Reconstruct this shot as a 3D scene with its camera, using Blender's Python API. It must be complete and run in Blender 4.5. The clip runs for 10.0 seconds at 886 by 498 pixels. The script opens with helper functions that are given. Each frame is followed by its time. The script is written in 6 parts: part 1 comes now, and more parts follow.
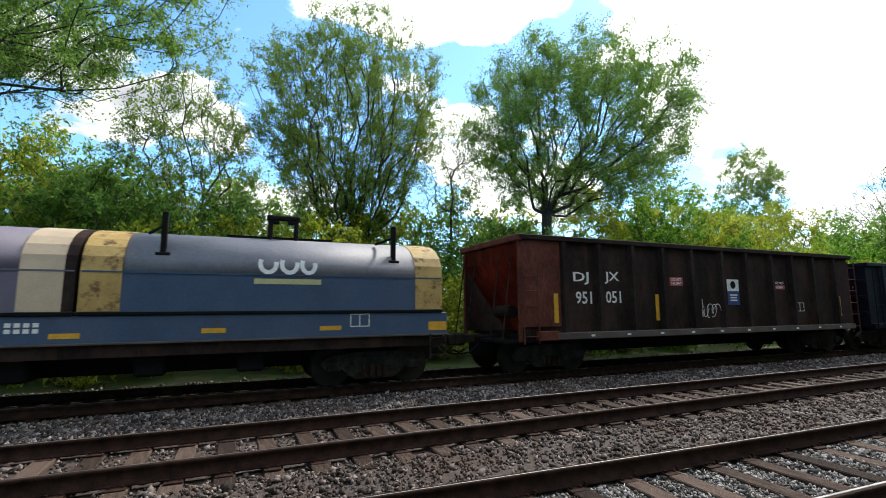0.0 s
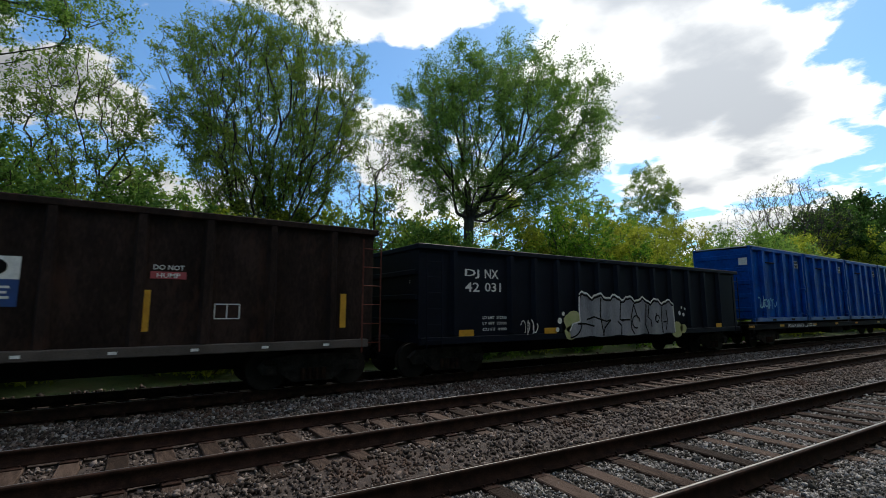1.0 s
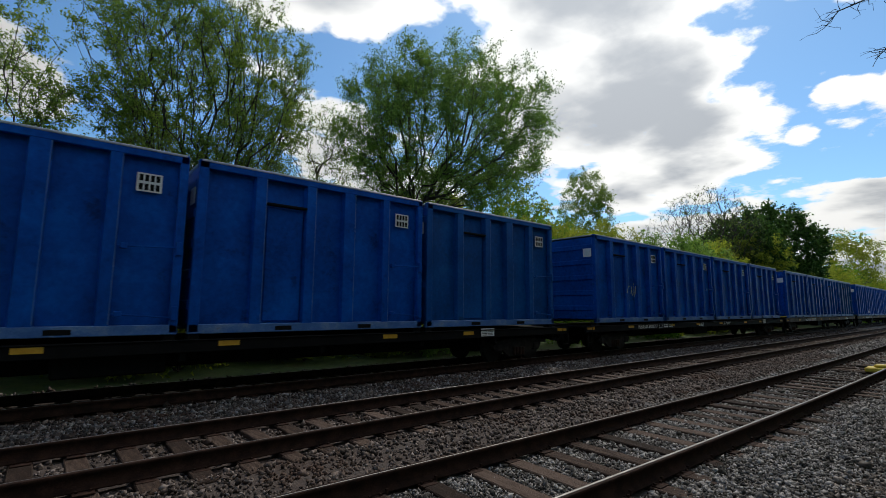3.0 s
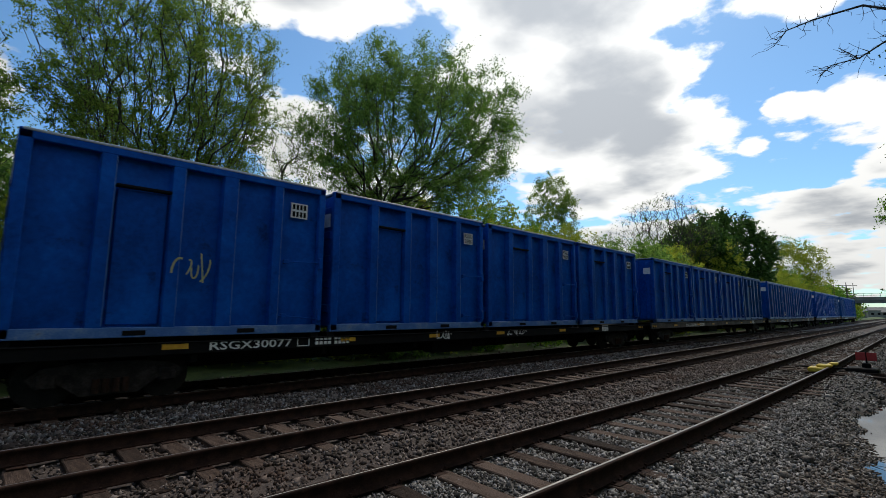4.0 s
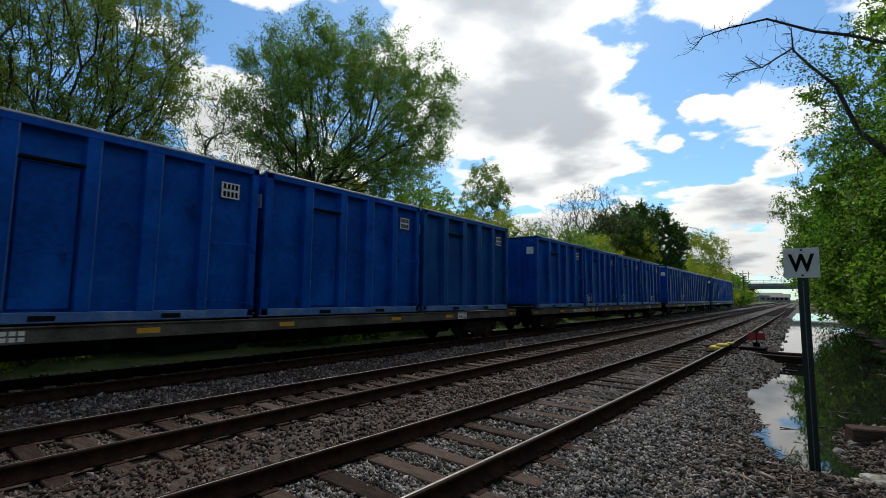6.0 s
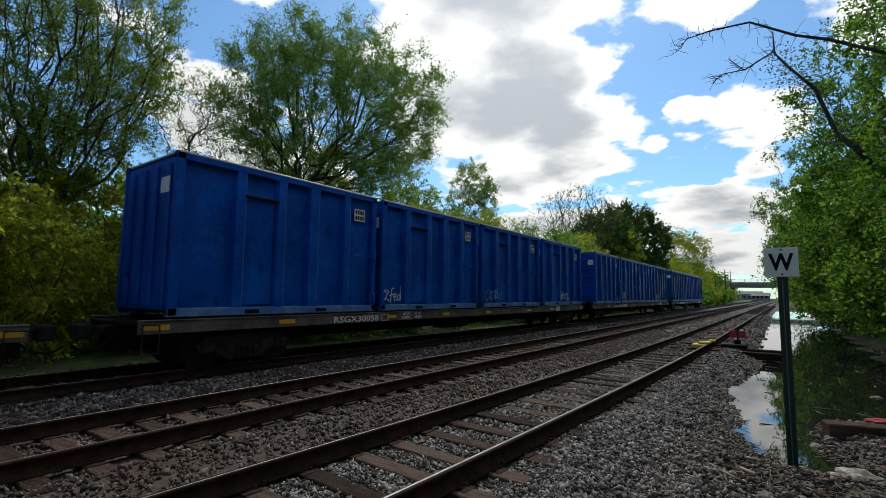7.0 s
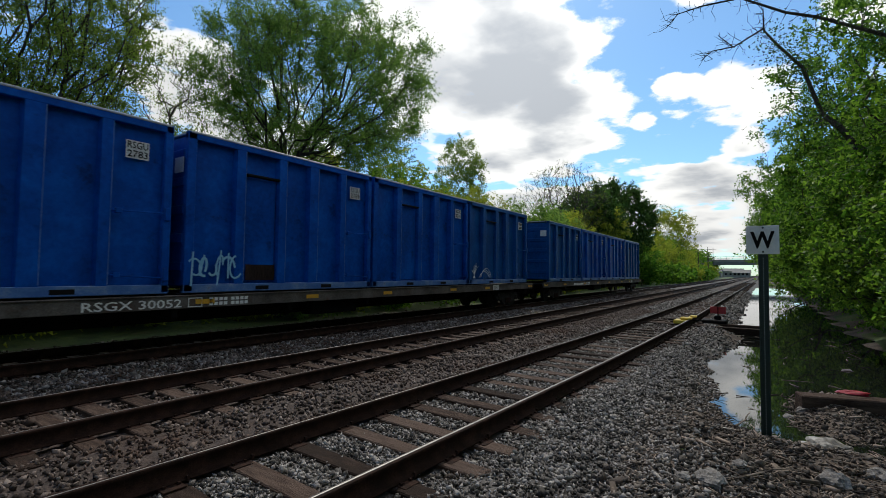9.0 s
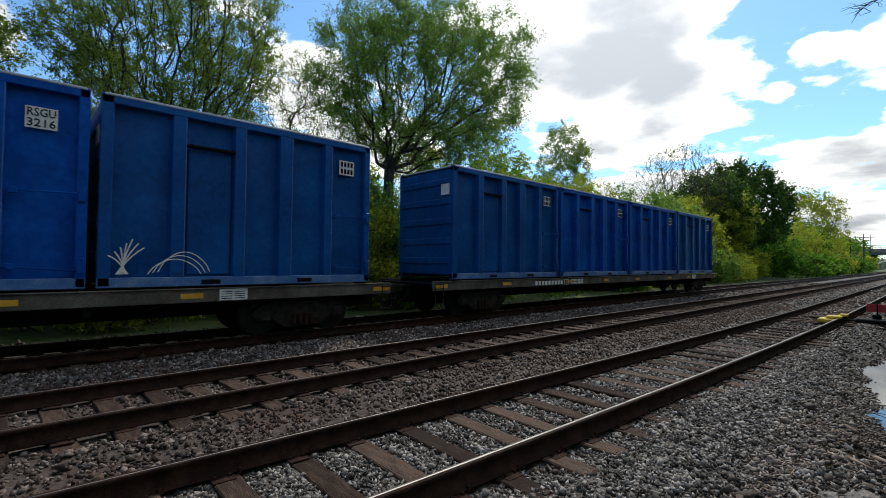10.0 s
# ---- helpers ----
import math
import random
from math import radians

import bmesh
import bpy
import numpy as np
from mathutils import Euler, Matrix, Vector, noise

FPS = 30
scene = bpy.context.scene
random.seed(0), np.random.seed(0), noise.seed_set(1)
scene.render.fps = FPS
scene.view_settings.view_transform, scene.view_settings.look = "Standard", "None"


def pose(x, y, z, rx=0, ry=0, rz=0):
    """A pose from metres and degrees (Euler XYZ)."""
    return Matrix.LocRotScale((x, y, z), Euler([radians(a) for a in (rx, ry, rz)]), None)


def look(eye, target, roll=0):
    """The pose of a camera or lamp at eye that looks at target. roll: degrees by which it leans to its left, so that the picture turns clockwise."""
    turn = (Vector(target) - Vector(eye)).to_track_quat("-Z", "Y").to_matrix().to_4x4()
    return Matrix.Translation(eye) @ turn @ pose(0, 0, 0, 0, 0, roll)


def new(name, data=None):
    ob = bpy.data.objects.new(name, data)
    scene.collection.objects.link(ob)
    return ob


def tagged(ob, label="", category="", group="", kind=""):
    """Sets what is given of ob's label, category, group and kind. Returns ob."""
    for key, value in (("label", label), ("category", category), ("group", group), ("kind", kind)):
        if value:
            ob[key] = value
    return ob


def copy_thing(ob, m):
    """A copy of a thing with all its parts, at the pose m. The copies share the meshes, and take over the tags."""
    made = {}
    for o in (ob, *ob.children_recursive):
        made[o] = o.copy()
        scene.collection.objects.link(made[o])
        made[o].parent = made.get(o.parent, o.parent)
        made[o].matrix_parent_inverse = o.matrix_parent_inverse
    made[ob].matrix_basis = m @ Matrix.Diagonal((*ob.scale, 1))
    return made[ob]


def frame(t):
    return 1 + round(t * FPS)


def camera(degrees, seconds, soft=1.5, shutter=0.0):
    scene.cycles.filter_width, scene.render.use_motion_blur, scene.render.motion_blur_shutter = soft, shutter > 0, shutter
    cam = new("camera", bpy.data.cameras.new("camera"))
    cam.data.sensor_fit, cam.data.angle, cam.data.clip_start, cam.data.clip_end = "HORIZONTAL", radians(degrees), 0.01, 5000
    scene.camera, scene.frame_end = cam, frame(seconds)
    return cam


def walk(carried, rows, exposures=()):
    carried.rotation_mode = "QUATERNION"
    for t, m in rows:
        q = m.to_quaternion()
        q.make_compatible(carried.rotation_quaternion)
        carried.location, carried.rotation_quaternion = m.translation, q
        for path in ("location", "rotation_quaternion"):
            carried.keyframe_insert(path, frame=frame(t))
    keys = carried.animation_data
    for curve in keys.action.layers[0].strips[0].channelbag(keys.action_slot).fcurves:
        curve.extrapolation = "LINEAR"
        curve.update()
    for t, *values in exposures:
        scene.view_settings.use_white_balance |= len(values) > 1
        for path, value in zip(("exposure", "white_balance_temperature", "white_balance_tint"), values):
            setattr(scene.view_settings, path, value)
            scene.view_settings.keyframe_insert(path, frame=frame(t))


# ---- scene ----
# x runs along the tracks, y across them (away from the viewer), z up; rail heads at RAIL
RAIL = 0.20
EYE = (0.0, 0.0, RAIL + 1.672)
cam = camera(87.1, 10.0, soft=0.85, shutter=0.05)
# seconds, yaw, pitch, roll
TURNS = [
    (0, -23.43, 7.13, -0.29),
    (0.5, -29.12, 7.29, -0.09),
    (1, -32.97, 7.37, 0.10),
    (1.5, -36.01, 7.13, 0.22),
    (2, -37.63, 7.09, 0.27),
    (2.5, -38.76, 7.06, 0.33),
    (4, -44.14, 7.49, 0.52),
    (4.5, -46.91, 7.26, 0.47),
    (5, -49.14, 6.50, 0.55),
    (5.5, -50.87, 5.93, 0.61),
    (7, -53.80, 5.49, 0.68),
    (7.5, -54.20, 5.17, 0.73),
    (8, -54.62, 4.54, 0.68),
    (8.5, -55.09, 3.59, 0.70),
    (9, -55.36, 2.67, 0.74),
    (9.5, -53.26, 2.17, 0.69),
    (10, -42.91, 1.52, 0.62),
]


def aim(yaw, pitch, roll):
    a, b = radians(yaw), radians(pitch)
    ahead = Vector((-math.sin(a) * math.cos(b), math.cos(a) * math.cos(b), math.sin(b)))
    return look(EYE, Vector(EYE) + ahead, roll)


walk(cam, [(t, aim(yaw, pitch, roll)) for t, yaw, pitch, roll in TURNS],
     exposures=[(0.0, 0.65, 6600, 8), (0.4, 0.3, 6600, 8), (1.0, -0.35, 6600, 8), (2.0, -0.65, 6600, 8), (4.0, -0.6, 6600, 8), (5.5, -0.55, 6600, 8), (9.0, -0.5, 6600, 8), (10.0, -0.2, 6600, 8)])

# ---- light ----
SUN_AZ, SUN_EL = radians(62), radians(48)


def build_world():
    world = bpy.data.worlds.new("sky")
    scene.world = world
    world.use_nodes = True
    nt = world.node_tree
    N, L = nt.nodes, nt.links
    N.clear()

    def math_node(op, a, b=None, c=None, clamp=False):
        n = N.new("ShaderNodeMath")
        n.operation, n.use_clamp = op, clamp
        for i, v in enumerate((a, b, c)):
            if v is None:
                continue
            if isinstance(v, (int, float)):
                n.inputs[i].default_value = v
            else:
                L.new(v, n.inputs[i])
        return n.outputs[0]

    sky = N.new("ShaderNodeTexSky")
    sky.sky_type, sky.sun_disc = "NISHITA", False
    sky.sun_elevation, sky.sun_rotation = SUN_EL, SUN_AZ
    sky.air_density, sky.dust_density, sky.ozone_density = 1.0, 0.4, 2.2
    tc = N.new("ShaderNodeTexCoord")
    sep = N.new("ShaderNodeSeparateXYZ")
    L.new(tc.outputs["Generated"], sep.inputs[0])
    x, y, z = sep.outputs
    up = math_node("MAXIMUM", z, 0.0)
    flat = math_node("ADD", up, 0.12)
    comb = N.new("ShaderNodeCombineXYZ")
    L.new(math_node("DIVIDE", x, flat), comb.inputs[0])
    L.new(math_node("DIVIDE", y, flat), comb.inputs[1])

    def fbm(scale, detail, rough, shift):
        n = N.new("ShaderNodeTexNoise")
        n.inputs["Scale"].default_value, n.inputs["Detail"].default_value, n.inputs["Roughness"].default_value = scale, detail, rough
        m = N.new("ShaderNodeVectorMath")
        m.operation = "ADD"
        L.new(comb.outputs[0], m.inputs[0])
        m.inputs[1].default_value = shift
        L.new(m.outputs[0], n.inputs["Vector"])
        return n.outputs["Fac"]

    # cloud banks: azimuth, elevation, width, height in degrees, weight
    total = None
    for az, el, w, h, k in CLOUDS:
        a, e = radians(az), radians(el)
        d = Vector((math.sin(a) * math.cos(e), math.cos(a) * math.cos(e), math.sin(e)))
        side = Vector((math.cos(a), -math.sin(a), 0))
        over = side.cross(d)
        parts = []
        for axis, size in ((side, w), (over, h)):
            v = N.new("ShaderNodeVectorMath")
            v.operation = "DOT_PRODUCT"
            L.new(tc.outputs["Generated"], v.inputs[0])
            v.inputs[1].default_value = axis / math.sin(radians(size))
            parts.append(math_node("POWER", v.outputs["Value"], 2.0))
        front = N.new("ShaderNodeVectorMath")
        front.operation = "DOT_PRODUCT"
        L.new(tc.outputs["Generated"], front.inputs[0])
        front.inputs[1].default_value = d
        behind = math_node("MULTIPLY", math_node("LESS_THAN", front.outputs["Value"], 0.0), 30.0)
        r = math_node("ADD", math_node("ADD", *parts), behind)
        blob = math_node("ADD", math_node("MAXIMUM", math_node("SUBTRACT", 1.0, r), -0.75), k)
        total = blob if total is None else math_node("MAXIMUM", total, blob)
    puffs = fbm(3.2, 10, 0.55, (3.1, 1.7, 0))
    thick = math_node("ADD", math_node("MULTIPLY", math_node("SUBTRACT", puffs, 0.5), 4.4), total)
    cover = N.new("ShaderNodeMapRange")
    cover.interpolation_type = "SMOOTHSTEP"
    for i, v in ((1, 0.0), (2, 0.45), (3, 0.0), (4, 1.0)):
        cover.inputs[i].default_value = v
    L.new(thick, cover.inputs[0])
    core = N.new("ShaderNodeMapRange")
    core.interpolation_type = "SMOOTHSTEP"
    for i, v in ((1, 0.6), (2, 1.45), (3, 0.0), (4, 1.0)):
        core.inputs[i].default_value = v
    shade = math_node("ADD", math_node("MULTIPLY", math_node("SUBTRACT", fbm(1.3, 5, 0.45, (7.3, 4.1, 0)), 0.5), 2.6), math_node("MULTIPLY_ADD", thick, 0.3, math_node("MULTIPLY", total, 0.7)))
    L.new(shade, core.inputs[0])
    ramp = N.new("ShaderNodeValToRGB")
    e = ramp.color_ramp.elements
    e[0].position, e[0].color = 0.0, (1.0, 1.0, 1.0, 1)
    e[1].position, e[1].color = 1.0, (0.43, 0.46, 0.51, 1)
    L.new(core.outputs[0], ramp.inputs[0])
    bright = N.new("ShaderNodeVectorMath")
    bright.operation = "SCALE"
    toward = N.new("ShaderNodeVectorMath")
    toward.operation = "DOT_PRODUCT"
    L.new(tc.outputs["Generated"], toward.inputs[0])
    toward.inputs[1].default_value = (math.sin(SUN_AZ) * math.cos(SUN_EL), math.cos(SUN_AZ) * math.cos(SUN_EL), math.sin(SUN_EL))
    # clouds on the sun's side shine through, those opposite are dull
    lit = math_node("POWER", math_node("MAXIMUM", toward.outputs["Value"], 0.0), 1.6)
    L.new(math_node("MULTIPLY_ADD", lit, CLOUD_GLOW * 0.95, CLOUD_GLOW * 0.17), bright.inputs[3])
    L.new(ramp.outputs[0], bright.inputs[0])
    mix = N.new("ShaderNodeMix")
    mix.data_type = "RGBA"
    L.new(cover.outputs[0], mix.inputs["Factor"])
    tint = N.new("ShaderNodeVectorMath")
    tint.operation = "MULTIPLY"
    L.new(sky.outputs[0], tint.inputs[0])
    tint.inputs[1].default_value = SKY_TINT
    L.new(tint.outputs[0], mix.inputs["A"])
    L.new(bright.outputs[0], mix.inputs["B"])
    bg = N.new("ShaderNodeBackground")
    bg.inputs["Strength"].default_value = SKY
    L.new(mix.outputs["Result"], bg.inputs["Color"])
    out = N.new("ShaderNodeOutputWorld")
    L.new(bg.outputs[0], out.inputs["Surface"])


SKY, CLOUD_GLOW, SKY_TINT = 0.12, 16.0, (1.08, 1.50, 1.74)
# azimuth, elevation, half width, half height (degrees), fullness
CLOUDS = [
    (61, 24, 15, 9, 0.15), (69, 18, 8, 7, 0.2), (62, 14, 9, 4, 0.0), (62, 36, 19, 8, 0.3), (52, 30, 10, 6, 0.1), (83, 31, 7, 3.5, 0.1),
    (89, 18.5, 4.2, 3.6, 0.1), (88.5, 13.5, 2.5, 1.8, 0.0), (85.5, 9.5, 8.5, 3.2, 0.05), (84, 4.5, 12, 3.0, 0.05), (78.5, 16.8, 1.8, 1.4, -0.35), (82.3, 20.4, 2.8, 1.2, -0.3),
    (22, 35, 16, 4.2, 0.1), (26, 19.5, 5.5, 5, 0.1), (-9, 20.5, 9, 4, 0.05), (-17, 24, 7, 4, 0.0), (3, 11.5, 7, 4, 0.1), (34, 14, 10, 5, 0.0), (70, 8, 14, 3, 0.0),
    (62, 60, 40, 18, 0.1), (110, 30, 16, 10, 0.0), (150, 45, 30, 22, 0.2), (210, 45, 34, 22, 0.2), (280, 45, 34, 22, 0.2), (-50, 40, 20, 10, 0.0),
]
build_world()
sun = new("sun", bpy.data.lights.new("sun", "SUN"))
sun.data.energy, sun.data.angle, sun.data.color = 2.8, radians(3), (1.0, 0.95, 0.87)
sun.matrix_world = look((0, 0, 60), Vector((0, 0, 60)) - Vector((math.sin(SUN_AZ) * math.cos(SUN_EL), math.cos(SUN_AZ) * math.cos(SUN_EL), math.sin(SUN_EL))))

# ---- materials ----


def surface(name, colours, scale=3.0, rough=0.7, metal=0.0, bump=0.15, fine=40.0, dirt=None, island=0.0, per_object=0.0, stretch=(1, 1, 1), rough_var=0.1, spec=0.5, leaf=0.0):
    """A procedural surface: two or three colours mixed by coarse and fine noise, a bump from the fine noise, dirt in blotches."""
    m = bpy.data.materials.new(name)
    m.use_nodes = True
    nt = m.node_tree
    N, L = nt.nodes, nt.links
    bsdf = N["Principled BSDF"]
    tc, mp = N.new("ShaderNodeTexCoord"), N.new("ShaderNodeMapping")
    mp.inputs["Scale"].default_value = stretch
    L.new(tc.outputs["Object"], mp.inputs["Vector"])

    def noise_node(s, detail=5.0, rough_n=0.6):
        n = N.new("ShaderNodeTexNoise")
        n.inputs["Scale"].default_value, n.inputs["Detail"].default_value, n.inputs["Roughness"].default_value = s, detail, rough_n
        L.new(mp.outputs[0], n.inputs["Vector"])
        return n.outputs["Fac"]

    coarse, small = noise_node(scale), noise_node(fine, 3.0)
    ramp = N.new("ShaderNodeValToRGB")
    e = ramp.color_ramp.elements
    cols = list(colours)
    e[0].position, e[0].color = 0.3, (*cols[0], 1)
    e[1].position, e[1].color = 0.7, (*cols[-1], 1)
    if len(cols) > 2:
        mid = ramp.color_ramp.elements.new(0.5)
        mid.color = (*cols[1], 1)
    blend = N.new("ShaderNodeMath")
    blend.operation = "MULTIPLY_ADD"
    L.new(small, blend.inputs[0])
    blend.inputs[1].default_value = 0.5
    sub = N.new("ShaderNodeMath")
    sub.operation = "SUBTRACT"
    L.new(coarse, sub.inputs[0])
    sub.inputs[1].default_value = 0.25
    L.new(sub.outputs[0], blend.inputs[2])
    fac = blend.outputs[0]
    if island or per_object:
        if island:
            rnd = N.new("ShaderNodeNewGeometry").outputs["Random Per Island"]
        else:
            rnd = N.new("ShaderNodeObjectInfo").outputs["Random"]
        add = N.new("ShaderNodeMath")
        add.operation = "MULTIPLY_ADD"
        L.new(rnd, add.inputs[0])
        add.inputs[1].default_value = island or per_object
        off = N.new("ShaderNodeMath")
        off.operation = "SUBTRACT"
        L.new(fac, off.inputs[0])
        off.inputs[1].default_value = (island or per_object) / 2
        L.new(off.outputs[0], add.inputs[2])
        fac = add.outputs[0]
    L.new(fac, ramp.inputs[0])
    colour = ramp.outputs[0]
    if dirt:
        d_col, d_scale, d_from = dirt
        mr = N.new("ShaderNodeMapRange")
        mr.inputs[1].default_value, mr.inputs[2].default_value = d_from, d_from + 0.12
        L.new(noise_node(d_scale, 8.0, 0.68), mr.inputs[0])
        mx = N.new("ShaderNodeMix")
        mx.data_type = "RGBA"
        L.new(mr.outputs[0], mx.inputs["Factor"])
        L.new(colour, mx.inputs["A"])
        mx.inputs["B"].default_value = (*d_col, 1)
        colour = mx.outputs["Result"]
    L.new(colour, bsdf.inputs["Base Color"])
    bsdf.inputs["Metallic"].default_value = metal
    bsdf.inputs["Specular IOR Level"].default_value = spec
    rr = N.new("ShaderNodeMath")
    rr.operation = "MULTIPLY_ADD"
    L.new(coarse, rr.inputs[0])
    rr.inputs[1].default_value, rr.inputs[2].default_value = rough_var * 2, rough - rough_var
    L.new(rr.outputs[0], bsdf.inputs["Roughness"])
    if bump:
        b = N.new("ShaderNodeBump")
        b.inputs["Strength"].default_value, b.inputs["Distance"].default_value = bump, 0.02
        L.new(small, b.inputs["Height"])
        L.new(b.outputs[0], bsdf.inputs["Normal"])
    if leaf:
        tr = N.new("ShaderNodeBsdfTranslucent")
        L.new(colour, tr.inputs["Color"])
        ms = N.new("ShaderNodeMixShader")
        ms.inputs[0].default_value = leaf
        L.new(bsdf.outputs[0], ms.inputs[1])
        L.new(tr.outputs[0], ms.inputs[2])
        L.new(ms.outputs[0], N["Material Output"].inputs["Surface"])
    return m


BALLAST = surface("ballast", [(0.032, 0.028, 0.025), (0.08, 0.07, 0.064), (0.165, 0.149, 0.138)], 9, 0.9, bump=0.9, fine=38, dirt=((0.075, 0.058, 0.048), 0.55, 0.56))
BALLAST_RUSTY = surface("rust_stained_ballast", [(0.022, 0.015, 0.012), (0.05, 0.034, 0.028), (0.09, 0.066, 0.055)], 9, 0.9, bump=0.9, fine=38, dirt=((0.05, 0.028, 0.02), 0.55, 0.5))
STONE = surface("ballast_stone", [(0.036, 0.032, 0.028), (0.135, 0.121, 0.112), (0.32, 0.298, 0.283)], 2, 0.8, bump=0.3, fine=60, island=0.8, spec=0.35, dirt=((0.10, 0.074, 0.058), 0.6, 0.58))
STONE_RUSTY = surface("rust_stained_stone", [(0.034, 0.025, 0.021), (0.097, 0.073, 0.062), (0.215, 0.174, 0.155)], 2, 0.85, bump=0.3, fine=60, island=0.75, spec=0.25, dirt=((0.085, 0.052, 0.039), 0.6, 0.5))
SOIL = surface("damp_soil", [(0.04, 0.028, 0.021), (0.085, 0.06, 0.045), (0.135, 0.10, 0.078)], 3, 0.85, bump=0.8, fine=25)
GRASS = surface("grass_floor", [(0.03, 0.05, 0.012), (0.07, 0.11, 0.025), (0.10, 0.09, 0.04)], 0.8, 0.95, bump=0.8, fine=12)
TIE = surface("creosoted_wood", [(0.024, 0.015, 0.011), (0.058, 0.037, 0.028), (0.115, 0.079, 0.062)], 3, 0.9, bump=0.7, fine=22, per_object=0.5, stretch=(6, 1, 6), spec=0.15)
RUST = surface("rusty_steel", [(0.013, 0.007, 0.005), (0.028, 0.014, 0.010), (0.052, 0.026, 0.018)], 6, 0.85, metal=0.0, spec=0.12, bump=0.3, fine=70)
RAILHEAD = surface("polished_rail", [(0.16, 0.148, 0.14), (0.28, 0.265, 0.25)], 5, 0.48, metal=1.0, bump=0.05, fine=120)
BLUE = surface("blue_paint", [(0.0004, 0.043, 0.23), (0.0006, 0.070, 0.36), (0.001, 0.105, 0.48)], 0.9, 0.42, bump=0.05, fine=9, spec=0.13, dirt=((0.004, 0.022, 0.10), 1.6, 0.60))
BLACK = surface("black_steel", [(0.003, 0.003, 0.0035), (0.009, 0.0085, 0.0085)], 2.5, 0.7, bump=0.15, fine=40, spec=0.12, dirt=((0.02, 0.014, 0.011), 2.2, 0.64))
BARK = surface("bark", [(0.022, 0.017, 0.013), (0.05, 0.04, 0.031), (0.095, 0.08, 0.065)], 4, 0.9, bump=0.8, fine=16, stretch=(1, 1, 0.25))


# ---- mesh helpers ----


def mesh_from(name, verts, faces, material, smooth=False):
    """A mesh from arrays of vertices and equal-sided faces."""
    verts, faces = np.asarray(verts, np.float32), np.asarray(faces, np.int32)
    me = bpy.data.meshes.new(name)
    n, k = faces.shape
    me.vertices.add(len(verts))
    me.vertices.foreach_set("co", verts.ravel())
    me.loops.add(n * k)
    me.loops.foreach_set("vertex_index", faces.ravel())
    me.polygons.add(n)
    me.polygons.foreach_set("loop_start", np.arange(0, n * k, k, dtype=np.int32))
    me.polygons.foreach_set("loop_total", np.full(n, k, np.int32))
    if smooth:
        me.polygons.foreach_set("use_smooth", np.ones(n, bool))
    me.update(calc_edges=True)
    me.materials.append(material)
    return me


def part(name, bm, material, parent=None, label=""):
    """Links a bmesh (or a mesh) as one mesh object under a thing or a part."""
    if isinstance(bm, bmesh.types.BMesh):
        me = bpy.data.meshes.new(name)
        bm.to_mesh(me)
        bm.free()
    else:
        me = bm
    if material and not me.materials:
        me.materials.append(material)
    ob = new(name, me)
    if parent is not None:
        ob.parent = parent
    if label:
        tagged(ob, label)
    return ob


def box(bm, lo, hi, bevel=0.0):
    """A box between two corners, with softened edges, added to a bmesh."""
    lo, hi = Vector(lo), Vector(hi)
    made = bmesh.ops.create_cube(bm, size=1.0, matrix=Matrix.Translation((lo + hi) / 2) @ Matrix.Diagonal((*(hi - lo), 1)))
    if bevel:
        edges = list({e for v in made["verts"] for e in v.link_edges})
        bmesh.ops.bevel(bm, geom=edges, offset=bevel, segments=1, affect="EDGES")
    return bm


def boxes(*items, bevel=0.0):
    bm = bmesh.new()
    for lo, hi in items:
        box(bm, lo, hi, bevel)
    return bm


def rod(bm, a, b, r, sides=8, r2=None):
    """A round bar from a to b."""
    a, b = Vector(a), Vector(b)
    m = Matrix.Translation((a + b) / 2) @ (b - a).to_track_quat("Z", "Y").to_matrix().to_4x4()
    bmesh.ops.create_cone(bm, cap_ends=True, segments=sides, radius1=r, radius2=r if r2 is None else r2, depth=(b - a).length, matrix=m)
    return bm


def sweep(outline, path):
    """Vertices and faces of an outline (u across to the left, v up) drawn along a path in the plan."""
    path = np.asarray(path, float)
    d = np.gradient(path, axis=0)
    d[:, 2] = 0
    d /= np.linalg.norm(d, axis=1)[:, None]
    side = np.stack([-d[:, 1], d[:, 0], 0 * d[:, 0]], 1)
    o = np.asarray(outline, float)
    verts = path[:, None] + side[:, None] * o[None, :, :1] + np.array([0, 0, 1.0]) * o[None, :, 1:]
    n, k = len(path), len(o)
    i, j = np.meshgrid(np.arange(n - 1), np.arange(k), indexing="ij")
    a, b = i * k + j, i * k + (j + 1) % k
    return verts.reshape(-1, 3), np.stack([a, b, b + k, a + k], -1).reshape(-1, 4)


# ---- trees ----


def grow(base, tips, bias=0.45, bole=0.5):
    """Joins crown points to a trunk: each one to the node that keeps both the new limb and the whole way to the root short."""
    order = np.argsort(np.linalg.norm(tips - base[0], axis=1))
    n0 = len(base)
    nodes = np.zeros((n0 + len(tips), 3))
    nodes[:n0] = base
    parent = np.full(len(nodes), -1)
    parent[1:n0] = np.arange(n0 - 1)
    way = np.zeros(len(nodes))
    way[1:n0] = np.cumsum(np.linalg.norm(np.diff(base, axis=0), axis=1))
    first = max(1, int(n0 * bole))
    for i, k in enumerate(order):
        m = n0 + i
        d = np.linalg.norm(nodes[first:m] - tips[k], axis=1)
        drop = np.maximum(nodes[first:m, 2] - tips[k, 2], 0)
        j = first + int(np.argmin(d + bias * way[first:m] + 0.6 * drop))
        nodes[m], parent[m], way[m] = tips[k], j, way[j] + d[j - first]
    return nodes, parent


